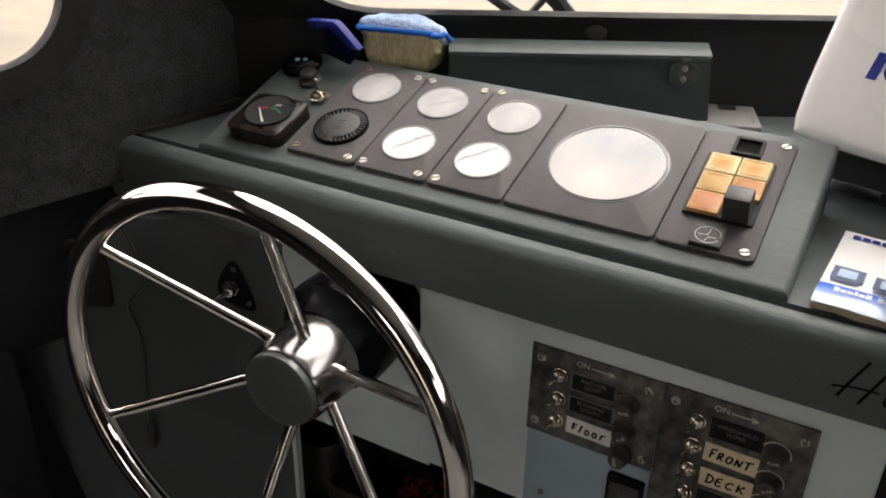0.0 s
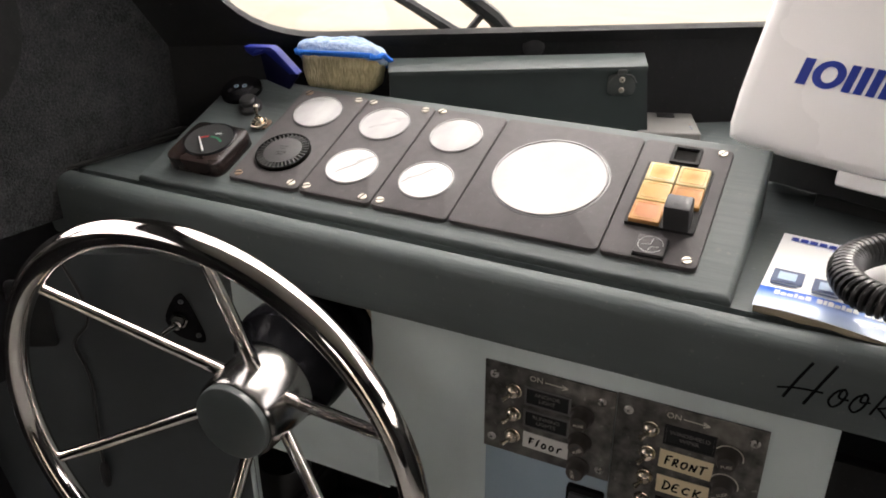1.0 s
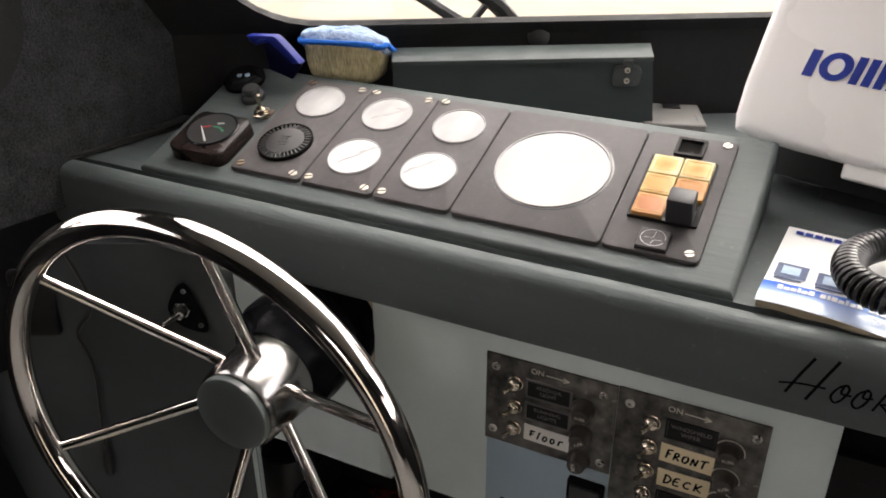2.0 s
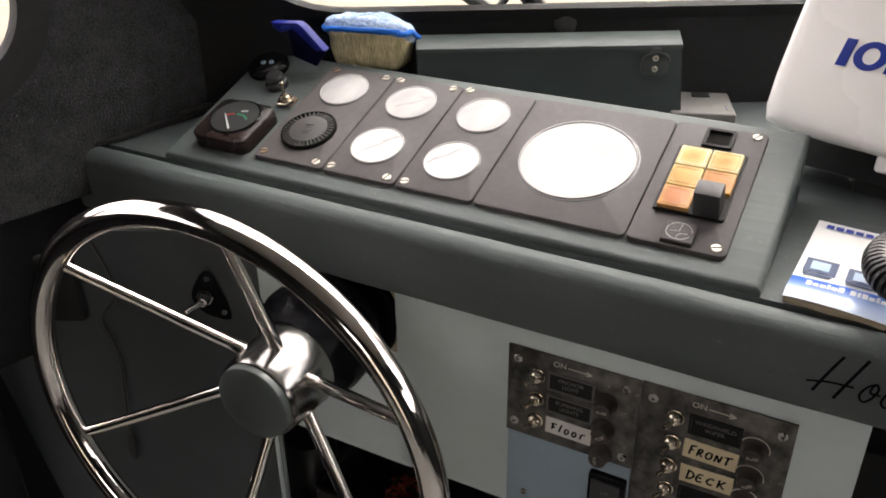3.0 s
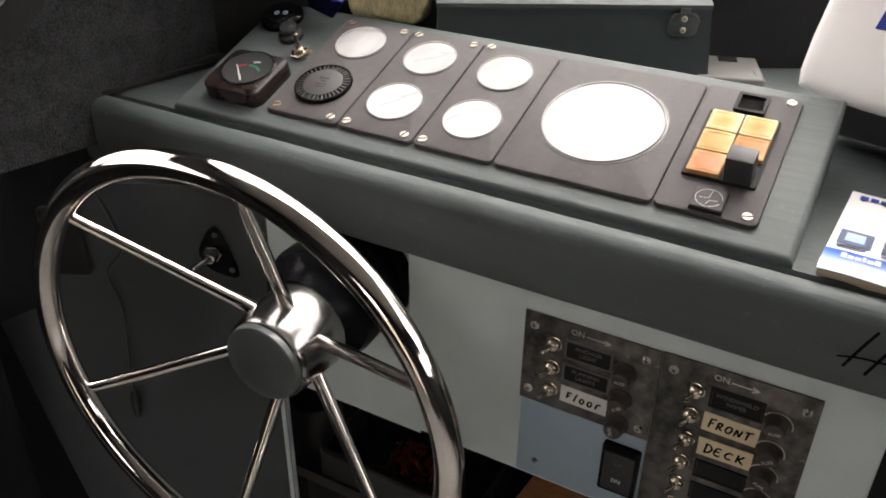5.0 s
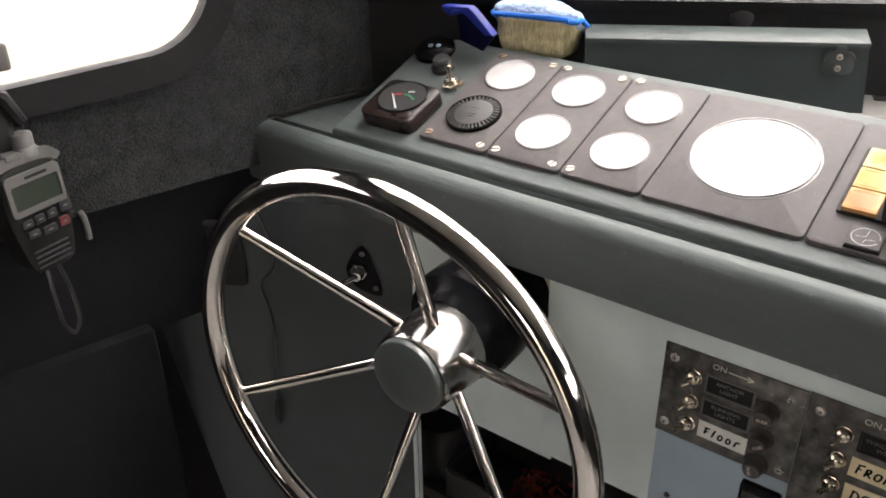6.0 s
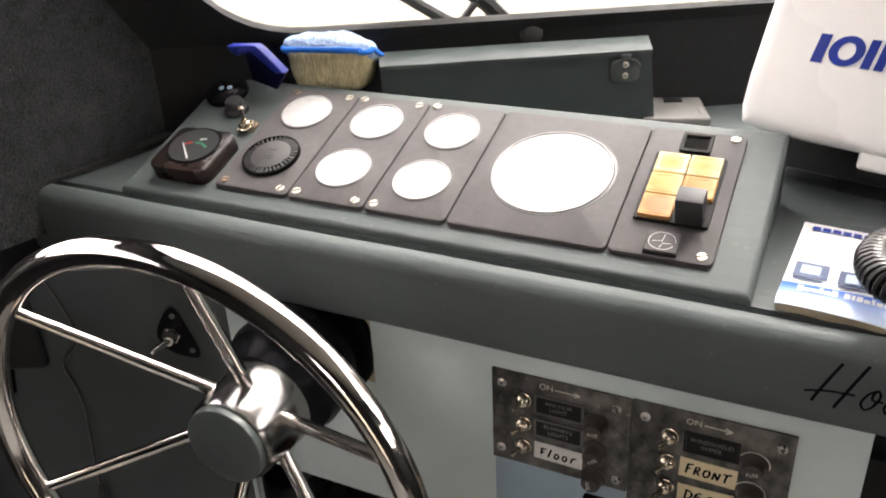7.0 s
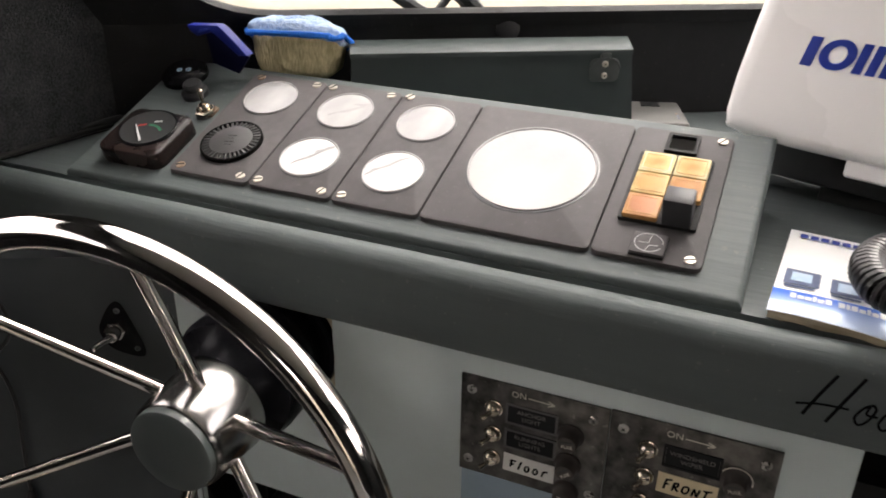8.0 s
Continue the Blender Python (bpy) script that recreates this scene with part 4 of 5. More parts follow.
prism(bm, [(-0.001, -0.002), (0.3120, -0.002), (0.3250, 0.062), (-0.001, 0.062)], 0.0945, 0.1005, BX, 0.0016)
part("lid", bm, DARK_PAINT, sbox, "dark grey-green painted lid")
bm = B()
prism(bm, rounded(0.034, 0.026, 0.007, 4, 0.281, 0.0775), 0.0, 0.0022, BX @ Matrix.Rotation(radians(90), 4, "X") , 0.0006)
latch = part("latch", bm, DULL_METAL, sbox, "small metal latch plate")
bm = B()
box(bm, (0.2755, -0.0035, 0.0885), (0.2865, 0.001, 0.0970), BX, 0.001)
tube(bm, smooth_path([BX @ Vector((0.281 + 0.0175 * math.cos(a), -0.003, 0.0780 + 0.0135 * math.sin(a))) for a in np.linspace(radians(10), radians(170), 9)], 2), 0.0011, 6)
part("hasp", bm, DULL_METAL, latch)
for z in (0.0845, 0.0715):
    slotted_screw(sbox, BX @ T(0.281, -0.0024, z) @ Matrix.Rotation(radians(90), 4, "X"), 0.0036, SCREW, 40, True)

knob = thing("window_catch", (-0.31, 1.135, 1.31), "dark domed catch on the windscreen surround", "catch")
bm = B()
lathe(bm, [(0.014, 0.0), (0.014, 0.002), (0.010, 0.005), (0.0, 0.006)], WS @ T(-0.008, 1.303, 0.0), 24)
part("dome", bm, BLACK_MATT, knob)

wbox = thing("white_device", (-0.14, 1.17, Z_SHELF), "small white plastic device with a dark window, shade put into its colour", "device")
WB = frame_of((-0.160, 1.135, Z_SHELF), (0.85, 0.30, 0), (-0.30, 0.85, 0))
bm = B()
box(bm, (-0.010, 0.016, 0.0), (0.068, 0.098, 0.019), WB, 0.003, 3)
part("case", bm, DIMMED_WHITE, wbox)
bm = B()
box(bm, (0.021, 0.076, 0.019), (0.043, 0.091, 0.0202), WB)
part("display", bm, TAG, wbox, smooth=False)
for k in range(3):
    bm = B()
    box(bm, (0.057, 0.032 + 0.008 * k, 0.019), (0.0595, 0.0345 + 0.008 * k, 0.0196), WB)
    part("mark", bm, RUSTY if k == 2 else INK_GREY, wbox, smooth=False)

# sponge and scraper
sp = thing("wash_sponge", (-0.50, 0.99, 1.27), "beige and pale blue microfibre wash sponge with blue piping", "sponge")
SPM = frame_of((-0.5610, 0.9900, 1.2600), (1, 0.16, 0.035), (-0.16, 1.0, 0.0))


def pillow(lo, hi, bev, cuts, amount, seed):
    bm = B()
    box(bm, lo, hi, SPM)
    bmesh.ops.subdivide_edges(bm, edges=bm.edges[:], cuts=cuts, use_grid_fill=True)
    inv = SPM.inverted()
    c, hs = (Vector(lo) + Vector(hi)) / 2, (Vector(hi) - Vector(lo)) / 2
    for v in bm.verts:
        p = inv @ v.co - c
        q = Vector([max(-(h - bev), min(h - bev, x)) for x, h in zip(p, hs)])
        d = p - q
        w = c + q + (d.normalized() * bev if d.length > 1e-9 else d)
        w.x = 0.006 + 0.86 * w.x + (0.86 * w.x - 0.043) * 4.5 * min(w.z, 0.05)
        w.z -= (0.06 * max(0.0, w.x - 0.055) + 0.45 * max(0.0, w.x - 0.065) * max(0.0, w.y / 0.048)) * min(1.0, w.z / 0.05)
        v.co = SPM @ w
    return ruffle(bm, amount, 110, seed)


part("sponge_body", pillow((0.0, 0.0, 0.0), (0.100, 0.044, 0.054), 0.012, 26, 0.0020, 0), TERRY_BEIGE, sp, "beige ribbed microfibre")
part("sponge_top", pillow((-0.003, 0.001, 0.036), (0.103, 0.048, 0.063), 0.0125, 26, 0.0020, 5), TERRY_BLUE, sp, "pale blue terry top")
bm = B()
loop = []
for x, y in rounded(0.112, 0.054, 0.016, 8):
    loop.append(SPM @ Vector((x + 0.0495, y + 0.0235, 0.0515 + 0.0015 * math.sin(x * 120 + y * 60) - 0.026 * max(0.0, (y + 0.01) / 0.04) * (x > 0.02) - 0.004 * max(0.0, x / 0.056) ** 3)))
tube(bm, smooth_path(loop + loop[:1], 4)[:-1], 0.0032, 8, closed=True)
part("piping", ruffle(bm, 0.001, 200, 3), PIPING, sp, "bright blue piping")

scr = thing("blue_scraper", (-0.56, 0.955, 1.27), "dark blue plastic scraper with a slotted handle leaning on the surround", "scraper")
SC = frame_of((0, 0.955, 0), (1, 0, 0), (0, 0, 1))
bm = B()
prism(bm, [(-0.6100, 1.3150), (-0.6010, 1.3105), (-0.5830, 1.3165), (-0.5790, 1.3150), (-0.5500, 1.2945), (-0.5390, 1.2960), (-0.5670, 1.3205), (-0.5740, 1.3245), (-0.6125, 1.3215)], -0.006, 0.006, SC, 0.001)
part("handle", bm, BLUE_PLASTIC, scr)
bm = B()
prism(bm, [(-0.6000, 1.3140), (-0.5880, 1.3175), (-0.5850, 1.3200), (-0.5960, 1.3190)], 0.006, 0.0066, SC)
part("slot", bm, LOGO_BLUE, scr, smooth=False)
bm = B()
prism(bm, [(-0.6020, 1.3110), (-0.5960, 1.2780), (-0.5640, 1.2700), (-0.5480, 1.2900), (-0.5560, 1.2960), (-0.5800, 1.3130)], -0.014, -0.010, SC, 0.001)
part("blade", bm, SHADOW_BLUE, scr, "blue flat blade, shadow put into its very dark colour")

# ---- fish finder under its cover ----
COV = frame_of((-0.0655, 1.043, 1.2515), (math.cos(radians(16)), -math.sin(radians(16)), 0), (0.0, 0.20, 1.0))
ff = thing("fish_finder", (0.12, 1.02, Z_SHELF), "fish finder under a glossy white plastic sun cover", "fish finder")
bm = B()
out0 = [(0.016, 0.0), (0.31, 0.0), (0.325, 0.015), (0.31, 0.215), (0.295, 0.228), (0.045, 0.228), (0.030, 0.216), (0.0, 0.018)]


def soften(outline, r=0.3):
    res = []
    n = len(outline)
    for i in range(n):
        a, b, c = Vector(outline[i - 1]), Vector(outline[i]), Vector(outline[(i + 1) % n])
        for s in np.linspace(0, 1, 4):
            p = (b.lerp(a, r) * (1 - s) ** 2 + b * 2 * s * (1 - s) + b.lerp(c, r) * s * s)
            res.append((p.x, p.y))
    return res


rings = []
base_line = soften(out0, 0.45)
for z, inn in ((-0.055, 0.0), (-0.012, 0.0), (-0.005, 0.002), (-0.001, 0.006), (0.0, 0.012)):
    cx, cy = 0.162, 0.112
    rings.append([bm.verts.new(COV @ Vector((x - inn * (x - cx) / 0.10, y - inn * (y - cy) / 0.10, z))) for x, y in base_line])
for a, b in zip(rings, rings[1:]):
    for i in range(len(a)):
        bm.faces.new((a[i], a[(i + 1) % len(a)], b[(i + 1) % len(a)], b[i]))
bm.faces.new(rings[-1])
bm.faces.new(rings[0][::-1])
cover = part("cover", bm, WHITE_PLASTIC, ff, "glossy white sun cover")
bm = B()
box(bm, (0.125, -0.014, -0.03), (0.235, 0.004, -0.004), COV, 0.004, 3)
part("tab", bm, WHITE_PLASTIC, cover)
# the maker's mark, as plain slanted blue shapes
lx = 0.0635
for w, kind_ in ((0.013, "bar"), (0.031, "ring"), (0.011, "bar"), (0.011, "bar"), (0.011, "bar"), (0.011, "bar"), (0.026, "ring"), (0.012, "bar"), (0.012, "bar"), (0.026, "ring"), (0.014, "bar")):
    bm = B()
    shear_ = Matrix.Identity(4)
    shear_[0][1] = 0.22
    m = COV @ T(lx, 0.0775, 0.0) @ shear_
    if kind_ == "ring":
        ov = [(w / 2 + (w / 2) * math.cos(a), 0.0135 + 0.0140 * math.sin(a)) for a in np.linspace(0, 2 * math.pi, 25)[:-1]]
        iv = [(w / 2 + (w / 2 - 0.008) * math.cos(a), 0.0135 + 0.008 * math.sin(a)) for a in np.linspace(0, 2 * math.pi, 25)[:-1]]
        holed(bm, ov, iv, 0.0, 0.0006, m, 24)
    else:
        box(bm, (0.001, 0.0, 0.0), (w - 0.002, 0.0265, 0.0006), m)
    part("logo_shape", bm, LOGO_BLUE, cover, "blue printed shape", smooth=False)
    lx += w + 0.0005
bm = B()
box(bm, (0.035, -0.032, -0.090), (0.30, 0.004, -0.030), COV, 0.005)
box(bm, (0.10, -0.056, -0.085), (0.25, -0.030, -0.045), COV, 0.004)
box(bm, (0.02, 0.004, -0.085), (0.30, 0.20, -0.056), COV, 0.01)
part("bracket", bm, BLACK_MATT, ff, "black mounting bracket and case")

# ---- booklet and coil cord ----
bk = thing("manual_booklet", (0.12, 0.86, Z_SHELF), "softback operation manual with a white and blue cover, slightly curled", "booklet")


def book_z(x, y):
    t = max(0.0, (0.835 - y) / 0.05)
    return Z_SHELF + 0.0085 + 0.006 * math.sin(max(0.0, (x - 0.01)) * 22 + 0.9) * min(1, t) + 0.002 * math.sin(x * 15 + y * 9) - 0.0062 * min(1.0, max(0.0, (0.806 - y) / 0.018)) ** 2


def book_sheet(bm, x0, x1, y0, y1, lift, nx=24, ny=16, skew=0.06):
    vs = [[bm.verts.new((x0 + (x1 - x0) * i / nx + (y0 + (y1 - y0) * j / ny - 0.79) * skew, y0 + (y1 - y0) * j / ny - 0.05 * (x0 + (x1 - x0) * i / nx - 0.015), 0)) for j in range(ny + 1)] for i in range(nx + 1)]
    for col in vs:
        for v in col:
            v.co.z = book_z(v.co.x, v.co.y) + lift
    for i in range(nx):
        for j in range(ny):
            bm.faces.new((vs[i][j], vs[i + 1][j], vs[i + 1][j + 1], vs[i][j + 1]))
    return vs


BX0, BX1, BY0, BY1 = 0.0125, 0.235, 0.790, 0.945
bm = B()
vs = book_sheet(bm, BX0, BX1, BY0, BY1, -0.0004)
part("cover", bm, PAPER, bk, "glossy white cover")
bm = B()
vs = book_sheet(bm, BX0 + 0.001, BX1, BY0 + 0.001, BY1 - 0.001, -0.0008)
edge_ = [e for e in bm.edges if e.is_boundary]
ext = bmesh.ops.extrude_edge_only(bm, edges=edge_)
for v in [g for g in ext["geom"] if isinstance(g, bmesh.types.BMVert)]:
    v.co.z = max(Z_SHELF + 0.0004, v.co.z - 0.0062 + 0.003 * noise.noise(v.co * 60))
part("page_block", bm, PAGES, bk, "cream page edges")
bm = B()
book_sheet(bm, BX0 + 0.0002, BX1, BY0, BY0 + 0.034, 0.0002, 24, 6)
band = part("band", bm, BAND_FADE, bk, "blue band fading to pale along the cover edge")


def on_book(x, y, lift=0.001):
    yy = y - 0.05 * (x - 0.015)
    xx = x + (y - 0.79) * 0.06
    return frame_of((xx, yy, book_z(xx, yy) + lift), (1, -0.05, (book_z(xx + 0.01, yy) - book_z(xx, yy)) / 0.01), (0.06, 1, 0.0))


def book_bar(x0, x1, y0, y1, mat_, lift=0.0009, label=""):
    bm = B()
    book_sheet(bm, x0, x1, y0, y1, lift, 6, 3)
    part("print_bar", bm, mat_, bk, label, smooth=False)


x = 0.0255
for word in ("tsslst", "tltslst", "tltslst"):                              # title, as plain bars
    for c in word:
        w = 0.0026 if c == "l" else 0.0044
        book_bar(x, x + w, 0.8085, 0.8185 if c in "tl" else 0.8155, INK_WHITE)
        x += w + 0.0009
    x += 0.0036
bm = B()
lettering(bm, "Operation manual", 0.0080, on_book(0.128, 0.8005, 0.0022), 0.0001)
part("print_words", bm, INK_WHITE, bk, "white printed words", smooth=False)
for k in range(8):
    book_bar(0.021 + 0.0084 * k, 0.0275 + 0.0084 * k, 0.9285, 0.9365, LOGO_BLUE)
for k, x in enumerate((0.018, 0.052, 0.086, 0.120)):
    s = 1.0 - 0.05 * k
    book_bar(x, x + 0.026 * s, 0.837 - 0.003 * k, 0.863 - 0.003 * k, INK_GREY, 0.0008, "printed picture of a display unit")
    book_bar(x + 0.005, x + 0.020 * s, 0.843 - 0.003 * k, 0.858 - 0.003 * k, INK_SKY, 0.0011)
    book_bar(x + 0.001, x + 0.023 * s, 0.831 - 0.003 * k, 0.835 - 0.003 * k, INK_GREY, 0.0008)

cc = thing("coil_cord", (0.12, 0.85, 1.21), "coiled black cord looped over the booklet", "cord")
axis = smooth_path([(0.34, 0.95, 1.232), (0.24, 0.938, 1.232), (0.150, 0.914, 1.232), (0.110, 0.893, 1.232), (0.0845, 0.866, 1.231), (0.0765, 0.835, 1.231), (0.083, 0.806, 1.232), (0.100, 0.789, 1.233), (0.125, 0.781, 1.234), (0.16, 0.782, 1.234), (0.22, 0.80, 1.234), (0.30, 0.83, 1.234)], 40)
length, turns = [0.0], []
for a, b in zip(axis, axis[1:]):
    length.append(length[-1] + (b - a).length)
helix, n_turn, side = [], 0.0060, None
total = length[-1]
steps = int(total / n_turn * 12)
j = 0
for i in range(steps + 1):
    s = total * i / steps
    while j < len(length) - 2 and length[j + 1] < s:
        j += 1
    f = (s - length[j]) / (length[j + 1] - length[j])
    p, t = axis[j].lerp(axis[j + 1], f), (axis[j + 1] - axis[j]).normalized()
    up = Vector((0, 0, 1))
    sd = t.cross(up).normalized()
    a = 2 * math.pi * s / n_turn
    helix.append(p + Vector((0, 0, 0.001)) + 0.0118 * (math.cos(a) * sd + math.sin(a) * up))
bm = B()
tube(bm, helix, 0.0027, 6)
part("coil", bm, CORD, cc)

# ---- steering ----
WN = Vector((0.027, -0.999, 0.003)).normalized()
WX = Vector((0, 0, 1)).cross(WN).normalized()
WH = frame_of((-0.4127, 0.5764, 1.0581), WX, WN.cross(WX))
R_RIM, R_TUBE, SPOKE_BACK, HUB_R, FACE = 0.2170, 0.0121, -0.0845, 0.046, -0.0473
wheel = thing("steering_wheel", WH @ Vector((0, 0, -0.2)), "polished stainless steering wheel with six spokes", "steering wheel")
bm = B()
tube(bm, [WH @ Vector((R_RIM * math.cos(a), R_RIM * math.sin(a), 0)) for a in np.linspace(0, 2 * math.pi, 129)[:-1]], R_TUBE, 20, closed=True)
part("rim", bm, CHROME, wheel)
bm = B()
lathe(bm, [(0.0, FACE - 0.004), (0.0415, FACE - 0.004), (0.0435, FACE - 0.007), (0.0438, FACE - 0.012), (0.0445, FACE - 0.014), (0.0465, FACE - 0.048), (0.0478, FACE - 0.064), (0.0465, FACE - 0.068), (0.0, FACE - 0.068)], WH, 56)
part("hub", bm, BRUSHED, wheel)
bm = B()
lathe(bm, [(0.0, FACE + 0.0060), (0.020, FACE + 0.0052), (0.0370, FACE + 0.0040), (0.0392, FACE + 0.0026), (0.0398, FACE - 0.001), (0.0398, FACE - 0.006)], WH, 56)
part("cap", bm, material("grey_hub_cap", (0.060, 0.071, 0.069), (0.050, 0.060, 0.058), 0.36, grain=14, bump=0.0, rough_var=0.02), wheel, "smooth grey centre cap")
for k in range(6):
    a = radians(141.6 - 60 * k)
    d = Vector((math.cos(a), math.sin(a), 0))
    bm = B()
    p0, p1 = d * (HUB_R - 0.006) + Vector((0, 0, SPOKE_BACK)), d * (R_RIM - 0.004) + Vector((0, 0, -0.004))
    tube(bm, [WH @ p0.lerp(p1, s) for s in (0, 0.25, 0.5, 0.75, 1)], [0.0068, 0.0064, 0.0060, 0.0057, 0.0055], 14)
    part("spoke", bm, CHROME, wheel)

helm = thing("helm_mount", WH @ Vector((0, 0, -0.21)), "black plastic steering mount on a round black backing plate", "steering mount")
HB = WH @ T(-0.004, 0.004, 0)
bm = B()
lathe(bm, [(0.066, -0.226), (0.066, -0.214), (0.063, -0.211), (0.0, -0.211)], HB, 48)
part("backing_plate", bm, MOUNT_BLACK, helm)
bm = B()
lathe(bm, [(0.056, -0.213), (0.060, -0.190), (0.0640, -0.180), (0.0645, -0.150), (0.0610, -0.140), (0.054, -0.135), (0.048, -0.126), (0.044, -0.116), (0.0, -0.115)], HB, 40)
part("bezel", bm, MOUNT_BLACK, helm)
bm = B()
lathe(bm, [(0.017, -0.002), (0.017, 0.002), (0.014, 0.0028), (0.0, 0.0028)], HB @ T(0.0, 0.055, -0.165) @ Matrix.Rotation(radians(-75), 4, "X"), 20)
part("cap_plug", bm, MOUNT_BLACK, helm)

# ---- ignition, on the angled side panel ----
IG = frame_of(A + (Bp - A).normalized() * 0.065 + Vector((0, 0, 1.039)), (A - Bp).normalized(), (0, 0, 1))
ign = thing("ignition_switch", IG.translation, "chrome key switch on a black triangular plate", "switch")
bm = B()
prism(bm, soften([(0.0005, 0.034), (0.010, 0.031), (0.0295, -0.030), (0.021, -0.033), (-0.006, -0.022), (-0.0175, 0.001)], 0.38), 0.0, 0.0045, IG, 0.0012)
part("plate", bm, BLACK_GLOSS, ign)
bm = B()
lathe(bm, [(0.0115, 0.0045), (0.0112, 0.0075), (0.0085, 0.0085)], IG, 6)
part("nut", bm, CHROME, ign, "chrome hexagonal nut", smooth=False)
bm = B()
lathe(bm, [(0.0085, 0.0045), (0.0082, 0.012), (0.0065, 0.0145), (0.0060, 0.019), (0.0, 0.0195)], IG, 24)
part("barrel", bm, CHROME, ign)
bm = B()
tube(bm, [IG @ Vector(p) for p in ((0.0, 0.0, 0.017), (-0.005, -0.001, 0.023), (-0.011, -0.002, 0.031), (-0.0140, -0.003, 0.0355), (-0.0150, -0.0032, 0.037))], [0.0042, 0.0040, 0.0034, 0.0036, 0.0020], 12)
part("lever", bm, BRUSHED, ign)
for x, y in ((0.0052, 0.0240), (0.0202, -0.0227)):
    slotted_screw(ign, IG @ T(x, y, 0.0045), 0.0032, DULL_METAL, 30, True)

cable = thing("hanging_cable", (-0.70, 0.74, 0.9), "thin black cable with a plug by the side panel", "cable")


def on_side(u, z, h=0.012):
    return A + (Bp - A).normalized() * (u + 0.010) + Vector((0, 0, z)) + Vector((0.447, -0.894, 0)) * h


bm = B()
pts = [on_side(u - 0.010, z) for u, z in ((0.188, 1.135), (0.182, 1.115), (0.173, 1.087), (0.1675, 1.060), (0.171, 1.038), (0.186, 1.020), (0.190, 1.005), (0.1835, 0.979), (0.181, 0.946), (0.185, 0.898), (0.189, 0.848), (0.189, 0.828))]
tube(bm, smooth_path(pts), 0.0022, 6)
part("sheath", bm, CORD, cable)
bm = B()
tube(bm, [on_side(0.179, 0.832), on_side(0.180, 0.824), on_side(0.181, 0.800), on_side(0.181, 0.792)], [0.0032, 0.0058, 0.0058, 0.0040], 10)
part("plug", bm, BLACK_MATT, cable)

# ---- switch panels on the white front ----
FR = frame_of((0, 0.792, 0), (1, 0, 0), (0, 0, 1))      # x to starboard, y up, z towards the helm


def toggle(parent, x, z):
    m = FR @ T(x, z, 0.003) @ Matrix.Scale(0.76, 4)
    bm = B()
    lathe(bm, [(0.0112, 0.0), (0.0112, 0.0018), (0.0098, 0.0024), (0.0096, 0.0048), (0.0086, 0.0078), (0.0066, 0.0100), (0.0042, 0.0114), (0.0, 0.0118)], m, 18)
    t = part("toggle_switch", bm, BRASS, parent, "brass toggle switch")
    bm = B()
    tube(bm, [m @ Vector(p) for p in ((0, 0, 0.009), (-0.0025, -0.001, 0.0140), (-0.0060, -0.0025, 0.0190), (-0.0080, -0.0035, 0.0212), (-0.0088, -0.0038, 0.0220))], [0.0019, 0.0020, 0.0024, 0.0029, 0.0014], 10)
    part("lever", bm, BRASS, t, "brass lever with a rounded tip")


def fuse(parent, x, z, ring=False, turn=0):
    m = FR @ T(x, z, 0.003) @ Matrix.Scale(0.74, 4) @ Matrix.Rotation(radians(4), 4, "X")
    bm = B()
    lathe(bm, [(0.0165, 0.0), (0.0165, 0.0025), (0.0145, 0.0040), (0.0135, 0.006), (0.0128, 0.0075), (0.0122, 0.0165), (0.0108, 0.0185), (0.0, 0.0185)], m, 28)
    f = part("fuse_holder", bm, FUSE_BROWN, parent, "round brown-black fuse holder")
    bm = B()
    w_ = m @ Matrix.Rotation(radians(turn), 4, "Z")
    lettering(bm, "FUSE", 0.0066, w_ @ T(0, -0.003, 0.0187), 0.0001)
    part("word", bm, ENGRAVED, f, smooth=False)
    bm = B()
    box(bm, (-0.0075, 0.0030, 0.0184), (0.0075, 0.0046, 0.0189), w_)
    part("slot", bm, BLACK_MATT, f, smooth=False)
    if ring:
        bm = B()
        pts = [m @ Vector((0.0178 * math.cos(a), 0.0178 * math.sin(a), 0.003)) for a in np.linspace(radians(-10), radians(150), 20)]
        tube(bm, pts, 0.0006, 5)
        part("pale_rim_arc", bm, ENGRAVED, f)


def tag(parent, x0, x1, z0, z1, words, frame_mat=WORN_METAL):
    m = FR @ T((x0 + x1) / 2, (z0 + z1) / 2, 0.003)
    w, h = x1 - x0, z1 - z0
    bm = B()
    holed(bm, [(-w / 2, -h / 2), (w / 2, -h / 2), (w / 2, h / 2), (-w / 2, h / 2)], [(-w / 2 + 0.002, -h / 2 + 0.002), (w / 2 - 0.002, -h / 2 + 0.002), (w / 2 - 0.002, h / 2 - 0.002), (-w / 2 + 0.002, h / 2 - 0.002)], 0.0, 0.0016, m, 8)
    t = part("name_tag", bm, SILVER_PLASTIC if frame_mat is WORN_METAL else frame_mat, parent, "black engraved name tag in a thin metal frame", smooth=False)
    bm = B()
    box(bm, (-w / 2 + 0.0022, -h / 2 + 0.0022, 0.0), (w / 2 - 0.0022, h / 2 - 0.0022, 0.0010), m)
    part("face", bm, TAG, t, smooth=False)
    bm = B()
    for k, line in enumerate(words):
        lettering(bm, line, 0.0062, m @ T(0, 0.0034 - 0.0066 * k if len(words) > 1 else 0, 0.0012), 0.0001)
    part("word", bm, INK_DIM, t, smooth=False)


GLYPHS = {}  # pen strokes in a unit square
